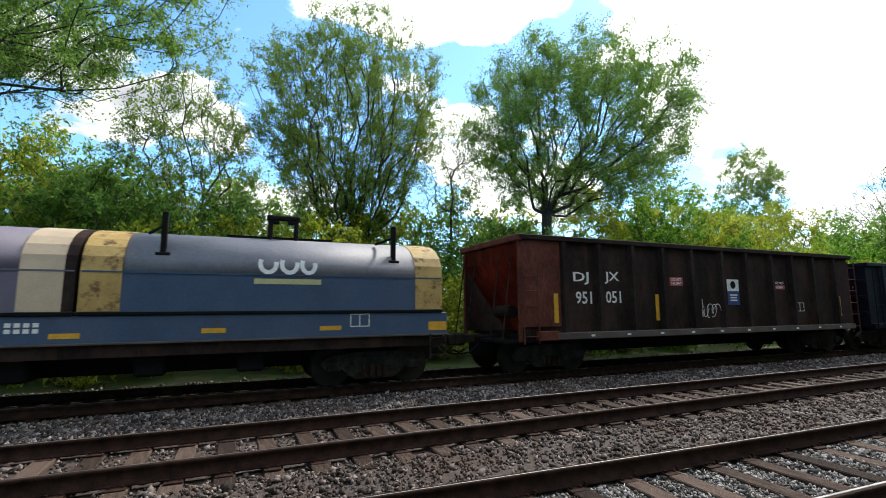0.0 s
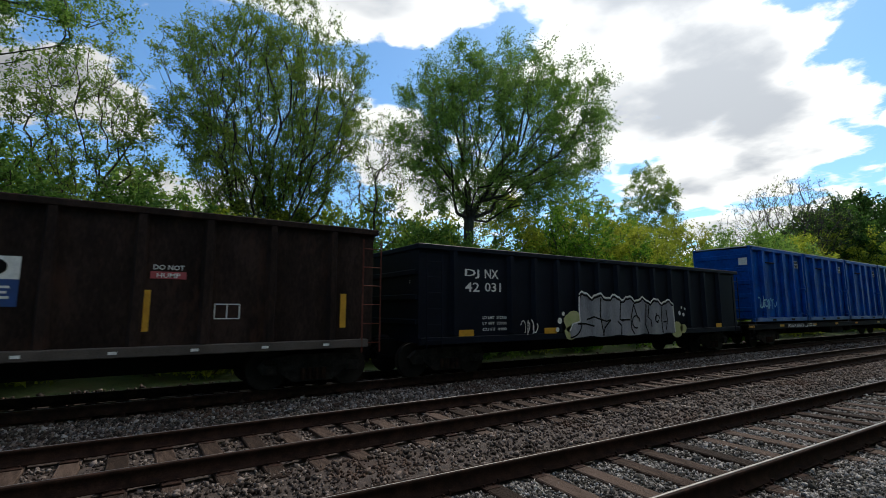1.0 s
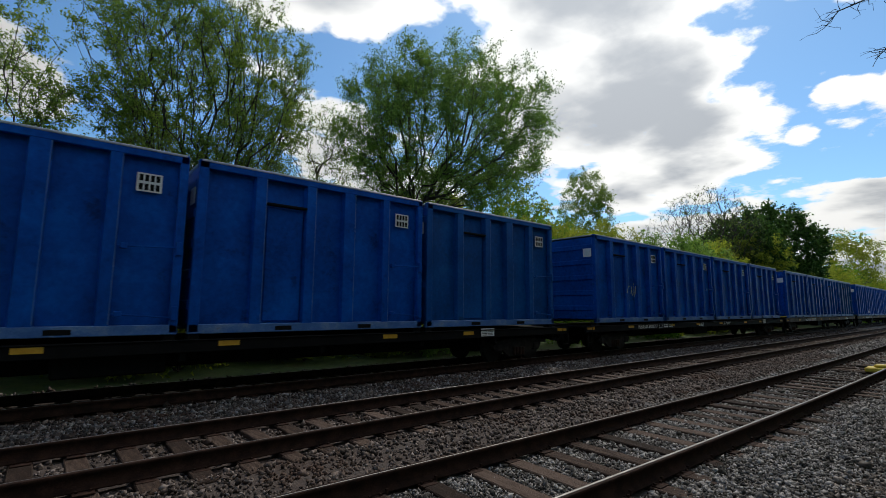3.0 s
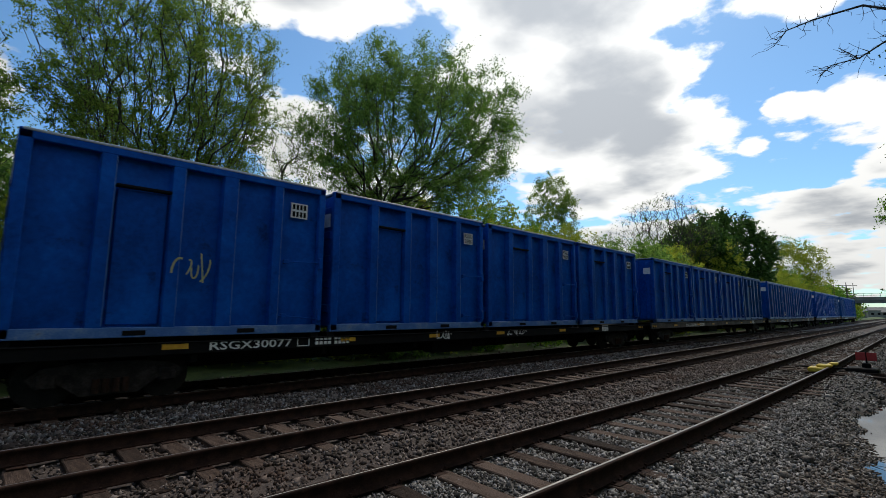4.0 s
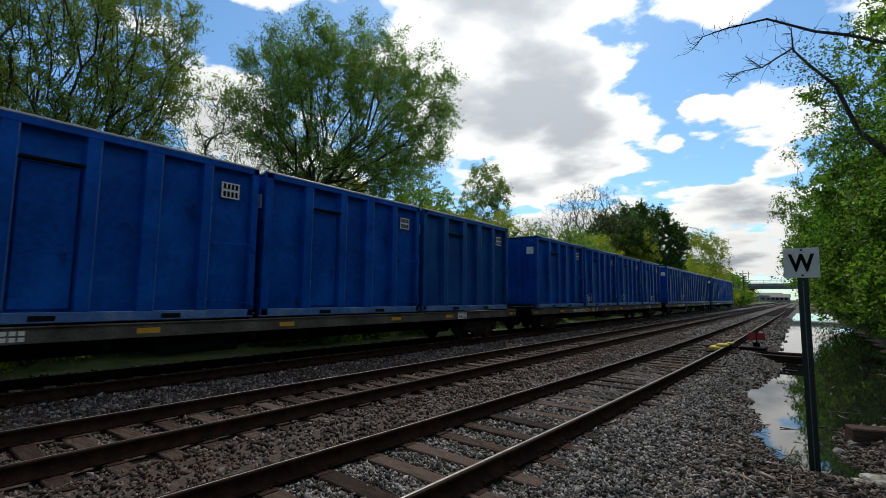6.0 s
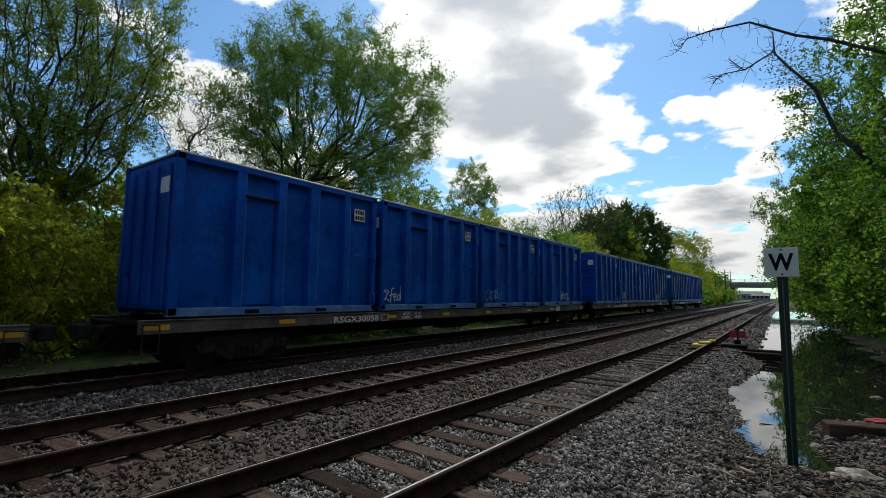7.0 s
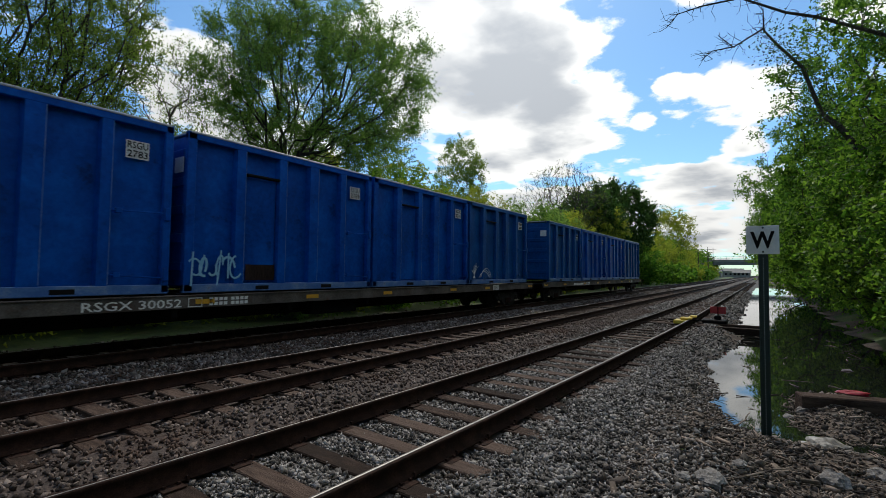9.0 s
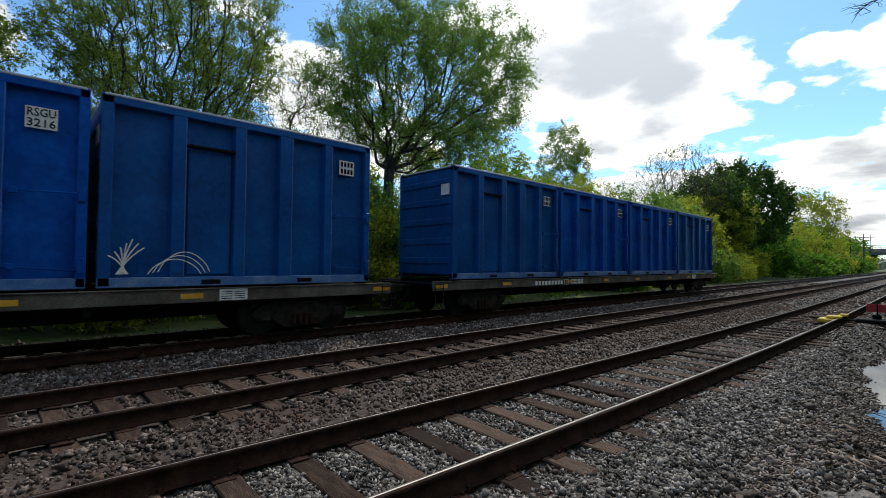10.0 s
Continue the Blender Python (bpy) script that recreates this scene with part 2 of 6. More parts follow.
def limbs(nodes, parent, thin, trunk, rng, power=2.3, wiggle=0.10):
    """Tapered bars for all the joints, bent in the middle."""
    n = len(nodes)
    load = np.zeros(n)
    kids = np.bincount(parent[parent >= 0], minlength=n)
    load[kids == 0] = thin ** power
    for i in range(n - 1, 0, -1):
        load[i] = max(load[i], thin ** power)
        load[parent[i]] += load[i] if parent[i] >= 0 else 0
    rad = load ** (1 / power)
    rad *= trunk / rad.max() if rad.max() > trunk else 1.0
    rad = np.maximum(rad, thin)
    e = np.arange(1, n)
    a, b = nodes[parent[e]], nodes[e]
    ln = np.linalg.norm(b - a, axis=1)[:, None]
    mid = (a + b) / 2 + rng.normal(size=a.shape) * ln * wiggle + np.array([0, 0, -0.04]) * ln
    mid[: 4] = ((a + b) / 2)[: 4]
    r0, r2 = np.minimum(rad[parent[e]], rad[e] * 1.5), rad[e]
    segs = [(a, mid, r0, (r0 + r2) / 2), (mid, b, (r0 + r2) / 2, r2)]
    V, F, start = [], [], 0
    thick = rad[e] > 0.028
    for k, pick in ((6, thick), (3, ~thick)):
        ang = np.arange(k) * 2 * np.pi / k
        for p, q, u, w in segs:
            p, q, u, w = p[pick], q[pick], u[pick], w[pick]
            d = q - p
            d /= np.maximum(np.linalg.norm(d, axis=1)[:, None], 1e-6)
            ref = np.where(np.abs(d[:, 2:]) > 0.9, [[1.0, 0, 0]], [[0, 0, 1.0]])
            s = np.cross(d, ref)
            s /= np.linalg.norm(s, axis=1)[:, None]
            t = np.cross(d, s)
            ring = np.cos(ang)[None, :, None] * s[:, None] + np.sin(ang)[None, :, None] * t[:, None]
            v = np.concatenate([p[:, None] + ring * u[:, None, None], q[:, None] + ring * w[:, None, None]], 1)
            m = len(p)
            i, j = np.meshgrid(np.arange(m), np.arange(k), indexing="ij")
            f = np.stack([i * 2 * k + j, i * 2 * k + (j + 1) % k, i * 2 * k + k + (j + 1) % k, i * 2 * k + k + j], -1).reshape(-1, 4)
            V.append(v.reshape(-1, 3))
            F.append(f + start)
            start += m * 2 * k
    return np.concatenate(V), np.concatenate(F)


def leaves(centres, size, rng, droop=0.3, fold=True):
    """Small pointed blades turned every way; the nearer ones folded a little."""
    n = len(centres)
    d = rng.normal(size=(n, 3))
    d[:, 2] -= droop
    d /= np.linalg.norm(d, axis=1)[:, None]
    s = np.cross(d, rng.normal(size=(n, 3)))
    s /= np.maximum(np.linalg.norm(s, axis=1)[:, None], 1e-6)
    up = np.cross(s, d)
    ln = (size * rng.uniform(0.6, 1.4, n))[:, None]
    if not fold:
        v = np.stack([centres + s * ln * 0.36, centres - s * ln * 0.36, centres + d * ln * 1.1 + up * ln * 0.1], 1).reshape(-1, 3)
        return v, np.arange(3 * n).reshape(-1, 3)
    tip, mid = centres + d * ln, centres + d * ln * 0.45
    l, r = mid + s * ln * 0.34 + up * ln * 0.08, mid - s * ln * 0.34 + up * ln * 0.08
    v = np.stack([centres, r, tip, l], 1).reshape(-1, 3)
    return v, np.arange(4 * n).reshape(-1, 4)


def crown_points(n, centre, radii, rng, lumps=0.25, hollow=0.45, flat=0.0):
    """Points in a lumpy egg, more of them near its skin."""
    d = rng.normal(size=(n, 3))
    d /= np.linalg.norm(d, axis=1)[:, None]
    ph = rng.uniform(0, 6.28, (6, 1))
    w = rng.normal(size=(6, 3)) * 2.2
    bump = np.sin(d @ w.T + ph.T).mean(1) * lumps * 2
    r = rng.uniform(hollow ** 3, 1, n) ** (1 / 3) * (1 + bump)
    p = d * r[:, None]
    p[:, 2] = np.where(p[:, 2] < 0, p[:, 2] * (1 - flat), p[:, 2])
    return np.asarray(centre) + p * np.asarray(radii)


def tree(name, x, y, height, spread, seed, leaf_mat, bark=None, trunk=0.28, clear=0.3, tips=320, per_tip=28, leaf=0.16, fork=None, sparse=0.55,
         hollow=0.4, bias=0.45, lean=(0, 0), stems=1, thin=0.014, z=0.0, label="", lumps=0.25, category="tree", power=2.3, bole=0.5, deep=1.0, droop=0.3, vase=0.0, fold=False, twigs=False):
    """A tree as one thing: trunk and limbs in one part, the crown of leaves in another."""
    rng = np.random.default_rng(seed)
    ob = tagged(new(name), label, category)
    ob.location = (x, y, z)
    low = height * clear
    centre = np.array([lean[0], lean[1], (height + low) / 2])
    pts = crown_points(tips, centre, (spread / 2, spread / 2 * deep, (height - low) / 2), rng, lumps, hollow)
    if vase:
        k = np.clip((pts[:, 2] - low) / (height - low), 0, 1)[:, None]
        pts[:, :2] = centre[:2] + (pts[:, :2] - centre[:2]) * (1 - vase + vase * 1.3 * k ** 0.7)
    if stems > 1:
        pts = pts[np.argsort(np.arctan2(pts[:, 1] - centre[1], pts[:, 0] - centre[0]))]
    V, F, nv = [], [], 0
    ends = []
    for s in range(stems):
        mine = pts[len(pts) * s // stems : len(pts) * (s + 1) // stems]
        off = np.array([0, 0, 0.0]) if stems == 1 else np.append(rng.normal(size=2) * 0.35 * spread / 8, 0)
        top = low * (fork or 1.0)
        ts = np.linspace(0, 1, 6)[:, None]
        base = off + ts * np.array([lean[0] * 0.3, lean[1] * 0.3, top]) + rng.normal(size=(6, 3)) * 0.05 * ts * height / 10
        base[0, 2] = -0.3
        nodes, parent = grow(base, mine, bias, bole)
        v, f = limbs(nodes, parent, thin, trunk / stems ** 0.5, rng, power)
        V.append(v), F.append(f + nv)
        nv += len(v)
        has = np.bincount(parent[parent >= 0], minlength=len(nodes)) > 0
        outer = nodes[6:]
        ends.append(outer)
    part("trunk", mesh_from("trunk", np.concatenate(V), np.concatenate(F), bark or BARK, True), None, ob)
    if per_tip:
        ends = np.concatenate(ends)
        n = len(ends) * per_tip
        who = rng.integers(0, len(ends), n)
        # clumps differ in fullness, so that gaps stay open
        keep = rng.uniform(size=n) < np.clip(rng.uniform(0.2, 1.4, len(ends)), 0, 1)[who]
        who = who[keep]
        # each limb end carries a few sprays, along which its leaves sit
        m = 7
        way = rng.normal(size=(len(ends), m, 3)) + 0.5 * ((ends - centre) / np.maximum(np.linalg.norm(ends - centre, axis=1), 1e-6)[:, None])[:, None]
        way[..., 2] += 0.15 - 0.5 * droop
        way *= (sparse * 2.0 * rng.uniform(0.5, 1.2, (len(ends), m)) / np.maximum(np.linalg.norm(way, axis=2), 1e-6))[..., None]
        arm, far = rng.integers(0, m, len(who)), rng.uniform(0.08, 1.0, len(who))[:, None]
        c = ends[who] + way[who, arm] * far + np.array([0, 0, -0.25]) * sparse * droop * far ** 2 + rng.normal(size=(len(who), 3)) * sparse * 0.19
        c = c[c[:, 2] > 0.05]
        if twigs:
            tip = (ends[:, None] + way).reshape(-1, 3)
            root = np.repeat(ends, m, axis=0)
            a, b = root, tip
            d = b - a
            side = np.cross(d, rng.normal(size=d.shape))
            side /= np.maximum(np.linalg.norm(side, axis=1)[:, None], 1e-6)
            up = np.cross(d, side)
            up /= np.maximum(np.linalg.norm(up, axis=1)[:, None], 1e-6)
            r = thin * 0.42
            tv = np.stack([a + side * r, a - side * r * 0.5 + up * r * 0.87, a - side * r * 0.5 - up * r * 0.87, b], 1).reshape(-1, 3)
            k = np.arange(len(a))[:, None, None] * 4
            spray = part("twig", mesh_from("twig", tv, (k + np.array([[0, 1, 3], [1, 2, 3], [2, 0, 3]])[None]).reshape(-1, 3), bark or BARK), None, ob)
            tagged(spray, kind="stuff")
        part("crown", mesh_from("crown", *leaves(c, leaf, rng, droop, fold), leaf_mat), None, ob)
    return ob


# ---- setting ----
WATER_Z = -0.27
MID_Y, TRAIN_Y = 6.93, 11.2


def siding_y(x):
    """The middle line of the near siding, which bends away and then runs straight."""
    x = np.clip(x, -40.0, 23.3)
    return 3.615 - 0.0484 * x + 0.00104 * x * x


def bank(x, y):
    """Height of the ground."""
    edge = np.interp(x, (5, 6.5, 7.5, 8.3, 9.7, 11.1, 13, 15, 17.5, 20, 23, 50), (0.3, 0.45, 0.62, 0.83, 1.22, 1.31, 1.49, 1.35, 0.91, 1.1, 1.32, 1.6))
    edge = edge + 0.06 * np.sin(x * 2.9 + 1) + 0.05 * np.sin(x * 5.7)
    pond = np.clip((edge + 0.55 - y) / 1.3, 0, 1)
    z = -0.38 * pond * pond * (3 - 2 * pond)
    # the bank near the post, and the brushy far side of the water
    z = z + 0.30 * np.clip((7.75 - x - 0.35 * (y > 0.35)) / 0.9, 0, 1) * np.clip((1.2 - y) / 1.2, 0, 1)
    z = z + 0.35 * np.clip((-3.0 + 0.6 * np.clip((x - 13) / 6, 0, 1) - y + 0.3 * np.sin(x * 1.7)) / 1.2, 0, 1) + 0.10 * np.clip((-2.5 - y) / 4, 0, 6)
    z = z + 0.26 * np.exp(-((x - 9.6) / 1.5) ** 2 - ((y + 0.95) / 0.6) ** 2)
    # a small pool in a dip of the bank
    z = z - 0.16 * np.exp(-((x - 5.98) / 0.22) ** 2 - ((y - 0.56) / 0.15) ** 2)
    # the stones lie lower between the rails
    for mid, deep in ((siding_y(x), 0.035), (MID_Y, 0.05), (TRAIN_Y, 0.05)):
        z = z - deep * np.clip((1.25 - np.abs(y - mid)) / 0.25, 0, 1)
    z = z - 0.35 * np.clip((y - 13.4) / 1.2, 0, 1) + 0.25 * np.clip((y - 16) / 6, 0, 1)
    z = z + 0.03 * np.sin(x * 1.3 + y) * np.sin(y * 2.1) * np.clip(np.abs(y - 7) / 7, 0, 1)
    return z


def build_ground():
    xs = np.concatenate([[-900, -400, -150, -60], np.arange(-30, 0, 1.0), np.arange(0, 30, 0.2), np.arange(30, 80, 1.0), [90, 110, 140, 180, 250, 400, 700, 1200]])
    ys = np.concatenate([[-900, -400, -120, -50, -25], np.arange(-14, -2, 0.8), np.arange(-2, 3, 0.12), np.arange(3, 14, 0.25), np.arange(14, 20, 0.5), [22, 26, 32, 45, 80, 200, 500, 1200]])
    X, Y = np.meshgrid(xs, ys, indexing="ij")
    Z = bank(X, Y)
    rng = np.random.default_rng(5)
    Z += rng.normal(size=Z.shape) * 0.008
    n, m = len(xs), len(ys)
    i, j = np.meshgrid(np.arange(n - 1), np.arange(m - 1), indexing="ij")
    a = i * m + j
    faces = np.stack([a, a + m, a + m + 1, a + 1], -1).reshape(-1, 4)
    me = mesh_from("ground", np.stack([X, Y, Z], -1).reshape(-1, 3), faces, BALLAST, True)
    me.materials.append(SOIL)
    me.materials.append(GRASS)
    me.materials.append(BALLAST_RUSTY)
    cx, cy = (xs[:-1, None] + np.diff(xs)[:, None] / 2 + 0 * ys[None, :-1]), (ys[None, :-1] + np.diff(ys)[None] / 2 + 0 * xs[:-1, None])
    idx = np.zeros(cx.shape, np.int32)
    idx[(cy < 1.0 + 0.35 * np.sin(cx * 1.1)) | ((cx < 6.8) & (cy < 0.9 + 0.2 * np.sin(cx * 3)))] = 1
    idx[(cy > 4.55 + 0.2 * np.sin(cx * 0.8)) & (cy < 9.0)] = 3
    idx[(cy > 9.9) & (cy < 12.6)] = 3
    idx[cy > 13.6] = 2
    idx[cy < -3.2 + 0.4 * np.sin(cx * 0.7)] = 2
    me.polygons.foreach_set("material_index", idx.ravel())
    return tagged(new("ground", me), "grey crushed-stone railway ballast falling to damp soil", "ground", kind="structure")


WATER = bpy.data.materials.new("still_water")
WATER.use_nodes = True
_b = WATER.node_tree.nodes["Principled BSDF"]
_b.inputs["Base Color"].default_value = (0.012, 0.014, 0.012, 1)
_b.inputs["Roughness"].default_value = 0.03
_b.inputs["IOR"].default_value = 1.33
_b.inputs["Specular IOR Level"].default_value = 0.9
_n = WATER.node_tree.nodes.new("ShaderNodeTexNoise")
_n.inputs["Scale"].default_value = 1.4
_u = WATER.node_tree.nodes.new("ShaderNodeBump")
_u.inputs["Strength"].default_value, _u.inputs["Distance"].default_value = 0.05, 0.01
WATER.node_tree.links.new(_n.outputs["Fac"], _u.inputs["Height"])
WATER.node_tree.links.new(_u.outputs[0], _b.inputs["Normal"])


def build_water():
    xs, ys = np.linspace(5.5, 90, 60), np.linspace(-5.0, 2.2, 8)
    X, Y = np.meshgrid(xs, ys, indexing="ij")
    m = len(ys)
    i, j = np.meshgrid(np.arange(len(xs) - 1), np.arange(m - 1), indexing="ij")
    a = i * m + j
    me = mesh_from("water", np.stack([X, Y, 0 * X + WATER_Z], -1).reshape(-1, 3), np.stack([a, a + m, a + m + 1, a + 1], -1).reshape(-1, 4), WATER, True)
    return tagged(new("water", me), "still ditch water mirroring the cloudy sky", "water", kind="structure")


TIE_X = {}
RAIL_OUT = [(-0.075, -0.19), (0.075, -0.19), (0.075, -0.175), (0.014, -0.15), (0.014, -0.05), (0.037, -0.036), (0.037, -0.008), (0.029, -0.003),
            (-0.029, -0.003), (-0.037, -0.008), (-0.037, -0.036), (-0.014, -0.05), (-0.014, -0.15), (-0.075, -0.175)]
HEAD_OUT = [(-1.0, -0.006), (1.0, -0.006), (0.85, 0.0), (-0.85, 0.0)]


def build_track(name, mid, label, tie_z, near, polish, spacing):
    """Two rails, wooden ties with steel plates and spikes. near: the stretch of single ties. polish: half width and offset of each rail's worn band."""
    track = tagged(new(name), label, "railway track", kind="structure")
    xs = np.concatenate([[-300, -120, -60], np.arange(-30, 40, 1.0), np.arange(40, 120, 5.0), [150, 250, 500, 1100]])
    line = mid(xs)
    for s, (half, off) in zip((-1, 1), polish):
        path = np.stack([xs, line + s * 0.7525, 0 * xs + RAIL], 1)
        rail = part("rail", mesh_from("rail", *sweep(RAIL_OUT, path), RUST), None, track, "rust-brown steel rail")
        part("running_surface", mesh_from("running_surface", *sweep([(u * half + off, v) for u, v in HEAD_OUT], path), RAILHEAD), None, rail, "polished bright rail head")
    rng = random.Random(name)
    tie_bm = bmesh.new()
    box(tie_bm, (-0.115, -1.3, -0.17), (0.115, 1.3, 0.0), 0.012)
    tie_me = bpy.data.meshes.new("tie")
    tie_bm.to_mesh(tie_me)
    tie_me.materials.append(TIE)
    plate_me = bpy.data.meshes.new("tie_plate")
    bm = boxes(((-0.095, -0.18, 0.0), (0.095, 0.18, 0.018)), bevel=0.004)
    for sx, sy in ((-0.06, -0.1), (0.06, 0.1), (0.06, -0.1), (-0.06, 0.1)):
        box(bm, (sx - 0.011, sy - 0.014, 0.0), (sx + 0.011, sy + 0.014, 0.04))
    bm.to_mesh(plate_me)
    bm.free()
    plate_me.materials.append(RUST)
    anchor_me = bpy.data.meshes.new("rail_anchor")
    bm = boxes(((-0.012, -0.085, -0.012), (0.012, 0.085, 0.012)), ((-0.014, -0.095, -0.005), (0.014, -0.06, 0.045)), ((-0.014, 0.06, -0.005), (0.014, 0.095, 0.045)), bevel=0.004)
    bm.to_mesh(anchor_me)
    bm.free()
    anchor_me.materials.append(RUST)
    rest = bmesh.new()
    x = -12.0
    placed = TIE_X.setdefault(name, [])
    while x < 130:
        placed.append(x)
        y, turn = float(mid(np.array(x))), rng.uniform(-0.025, 0.025)
        slope = math.atan2(float(mid(np.array(x + 0.5)) - mid(np.array(x - 0.5))), 1.0)
        m = Matrix.Translation((x, y + rng.uniform(-0.06, 0.06), tie_z + rng.uniform(-0.012, 0.012))) @ Matrix.Rotation(slope + turn, 4, "Z")
        if near[0] < x < near[1]:
            t = new("tie", tie_me)
            t.parent, t.matrix_basis = track, m
            for s in (-1, 1):
                p = new("tie_plate", plate_me)
                p.parent, p.matrix_basis = track, Matrix.Translation((x, y + s * 0.7525, RAIL - 0.205)) @ Matrix.Rotation(slope, 4, "Z")
                if x < near[0] + 40 and near[2]:
                    q = new("rail_anchor", anchor_me)
                    q.parent, q.matrix_basis = track, Matrix.Translation((x + 0.15, y + s * 0.7525, RAIL - 0.195)) @ Matrix.Rotation(slope, 4, "Z")
        else:
            bmesh.ops.create_cube(rest, size=1.0, matrix=m @ Matrix.Translation((0, 0, -0.085)) @ Matrix.Diagonal((0.23, 2.6, 0.17, 1)))
        x += spacing + rng.uniform(-0.035, 0.035)
    far = part("far_ties", rest, TIE, track)
    tagged(far, kind="stuff")
    return track


def rocks(n, area, size, seed, keep=None, sink=0.35):
    """Crushed stones: jittered boxes lying on the ground."""
    rng = np.random.default_rng(seed)
    x, y = rng.uniform(area[0], area[1], n), rng.uniform(area[2], area[3], n)
    if keep is not None:
        ok = keep(x, y, rng)
        x, y = x[ok], y[ok]
    n = len(x)
    s = size * rng.lognormal(0, 0.32, n)
    corners = np.array([[1, 0.3, 0.2], [-1, 0.2, -0.2], [0.2, 1, -0.3], [-0.2, -1, 0.3], [0.3, -0.2, 0.9], [-0.1, 0.3, -0.9]])
    v = corners[None] * rng.uniform(0.35, 1.0, (n, 6, 3)) * 0.8
    a = rng.normal(size=(n, 4))
    a /= np.linalg.norm(a, axis=1)[:, None]
    w, p, q, r = a.T
    R = np.stack([np.stack([1 - 2 * (q * q + r * r), 2 * (p * q - r * w), 2 * (p * r + q * w)], -1),
                  np.stack([2 * (p * q + r * w), 1 - 2 * (p * p + r * r), 2 * (q * r - p * w)], -1),
                  np.stack([2 * (p * r - q * w), 2 * (q * r + p * w), 1 - 2 * (p * p + q * q)], -1)], 1)
    v = np.einsum("nij,nkj->nki", R, v * s[:, None, None])
    z = bank(x, y) + s * (0.5 - sink) + rng.uniform(0, 0.012, n)
    v += np.stack([x, y, z], -1)[:, None]
    f = np.array([[0, 2, 4], [2, 1, 4], [1, 3, 4], [3, 0, 4], [2, 0, 5], [1, 2, 5], [3, 1, 5], [0, 3, 5]])
    return v.reshape(-1, 3), (np.arange(n)[:, None, None] * 6 + f[None]).reshape(-1, 3)


def off_rails(x, y, rng):
    ok = np.ones(len(x), bool)
    for c in (siding_y(x), MID_Y, TRAIN_Y):
        for s in (-0.7525, 0.7525):
            ok &= np.abs(y - c - s) > 0.1
    for name, c, bare, half in (("track_1", siding_y(x), 0.97, 1.0), ("track_2", MID_Y + 0 * x, 0.93, 1.15), ("track_3", TRAIN_Y + 0 * x, 0.6, 1.1)):
        ties = np.array(TIE_X[name])
        j = np.clip(np.searchsorted(ties, x), 1, len(ties) - 1)
        near = np.minimum(np.abs(x - ties[j]), np.abs(x - ties[j - 1])) < 0.125
        ok &= ~(near & (np.abs(y - c) < half) & (rng.uniform(size=len(x)) < bare))
    return ok & (y > 0.75 - 1.5 * np.clip((5.5 - x) / 2, 0, 1) + 0.3 * np.sin(x * 1.1) + rng.normal(size=len(x)) * 0.25)


build_ground()
build_water()
build_track("track_1", siding_y, "worn siding track with weathered wooden ties in ballast", 0.005, (-3.0, 45.0, True), ((0.017, 0.008), (0.008, -0.010)), 0.64)
build_track("track_2", lambda x: MID_Y + 0 * x, "main track with rust-brown rails on half-buried wooden ties", -0.002, (-8.0, 50.0, False), ((0.004, 0.012), (0.009, -0.008)), 0.52)
build_track("track_3", lambda x: TRAIN_Y + 0 * x, "main track under the train on wooden ties", -0.002, (-8.0, 30.0, False), ((0.012, 0.0), (0.012, 0.0)), 0.52)
for n, area, size, seed, ok, stone, label in (
    (92000, (-1.5, 13.0, -0.9, 4.55), 0.034, 1, off_rails, STONE, "loose grey crushed stones of the ballast"),
    (9000, (13.0, 26, 0.6, 4.5), 0.05, 5, off_rails, STONE, "loose grey crushed stones beside the siding"),
    (50000, (-8, 26, 4.45, 10.4), 0.044, 2, off_rails, STONE_RUSTY, "rust-stained crushed stones between the tracks"),
    (9000, (-8, 26, 8.3, 10.2), 0.046, 6, off_rails, STONE, "loose grey crushed stones beside the train"),
    (6000, (-10, 26, 10.4, 14.2), 0.055, 4, off_rails, STONE_RUSTY, "rust-stained crushed stones under the train"),
    (12000, (26, 62, 0.6, 5.3), 0.07, 3, off_rails, STONE, "loose grey crushed stones along the siding"),
    (9000, (26, 62, 5.3, 14.0), 0.07, 7, off_rails, STONE_RUSTY, "rust-stained crushed stones along the main tracks"),
):
    tagged(new("ballast_stones", mesh_from("ballast_stones", *rocks(n, area, size, seed, ok), stone)), label, "ballast", kind="stuff")


# ---- things beside the line ----
SIGN_WHITE = surface("sign_enamel", [(0.62, 0.62, 0.6), (0.75, 0.75, 0.73)], 6, 0.5, bump=0.02, dirt=((0.3, 0.27, 0.22), 6, 0.68))
GREEN_STEEL = surface("dark_green_post", [(0.008, 0.02, 0.014), (0.016, 0.03, 0.022)], 6, 0.5, metal=0.2, bump=0.1)
CONCRETE = surface("weathered_concrete", [(0.16, 0.15, 0.13), (0.28, 0.26, 0.23)], 0.4, 0.9, bump=0.2, fine=6)
SAFETY = surface("safety_yellow", [(0.60, 0.42, 0.02), (0.75, 0.55, 0.04)], 8, 0.5, bump=0.05, dirt=((0.08, 0.06, 0.04), 9, 0.62))
TARGET_RED = surface("target_red", [(0.35, 0.015, 0.02), (0.5, 0.03, 0.03)], 8, 0.5, bump=0.05)
DEADWOOD = surface("dead_wood", [(0.04, 0.027, 0.02), (0.10, 0.072, 0.053), (0.25, 0.19, 0.15)], 3, 0.9, bump=0.4, fine=30, island=0.7)
CLOTH_RED = surface("red_wrapper_film", [(0.28, 0.008, 0.02), (0.45, 0.02, 0.04)], 8, 0.4, bump=0.05)
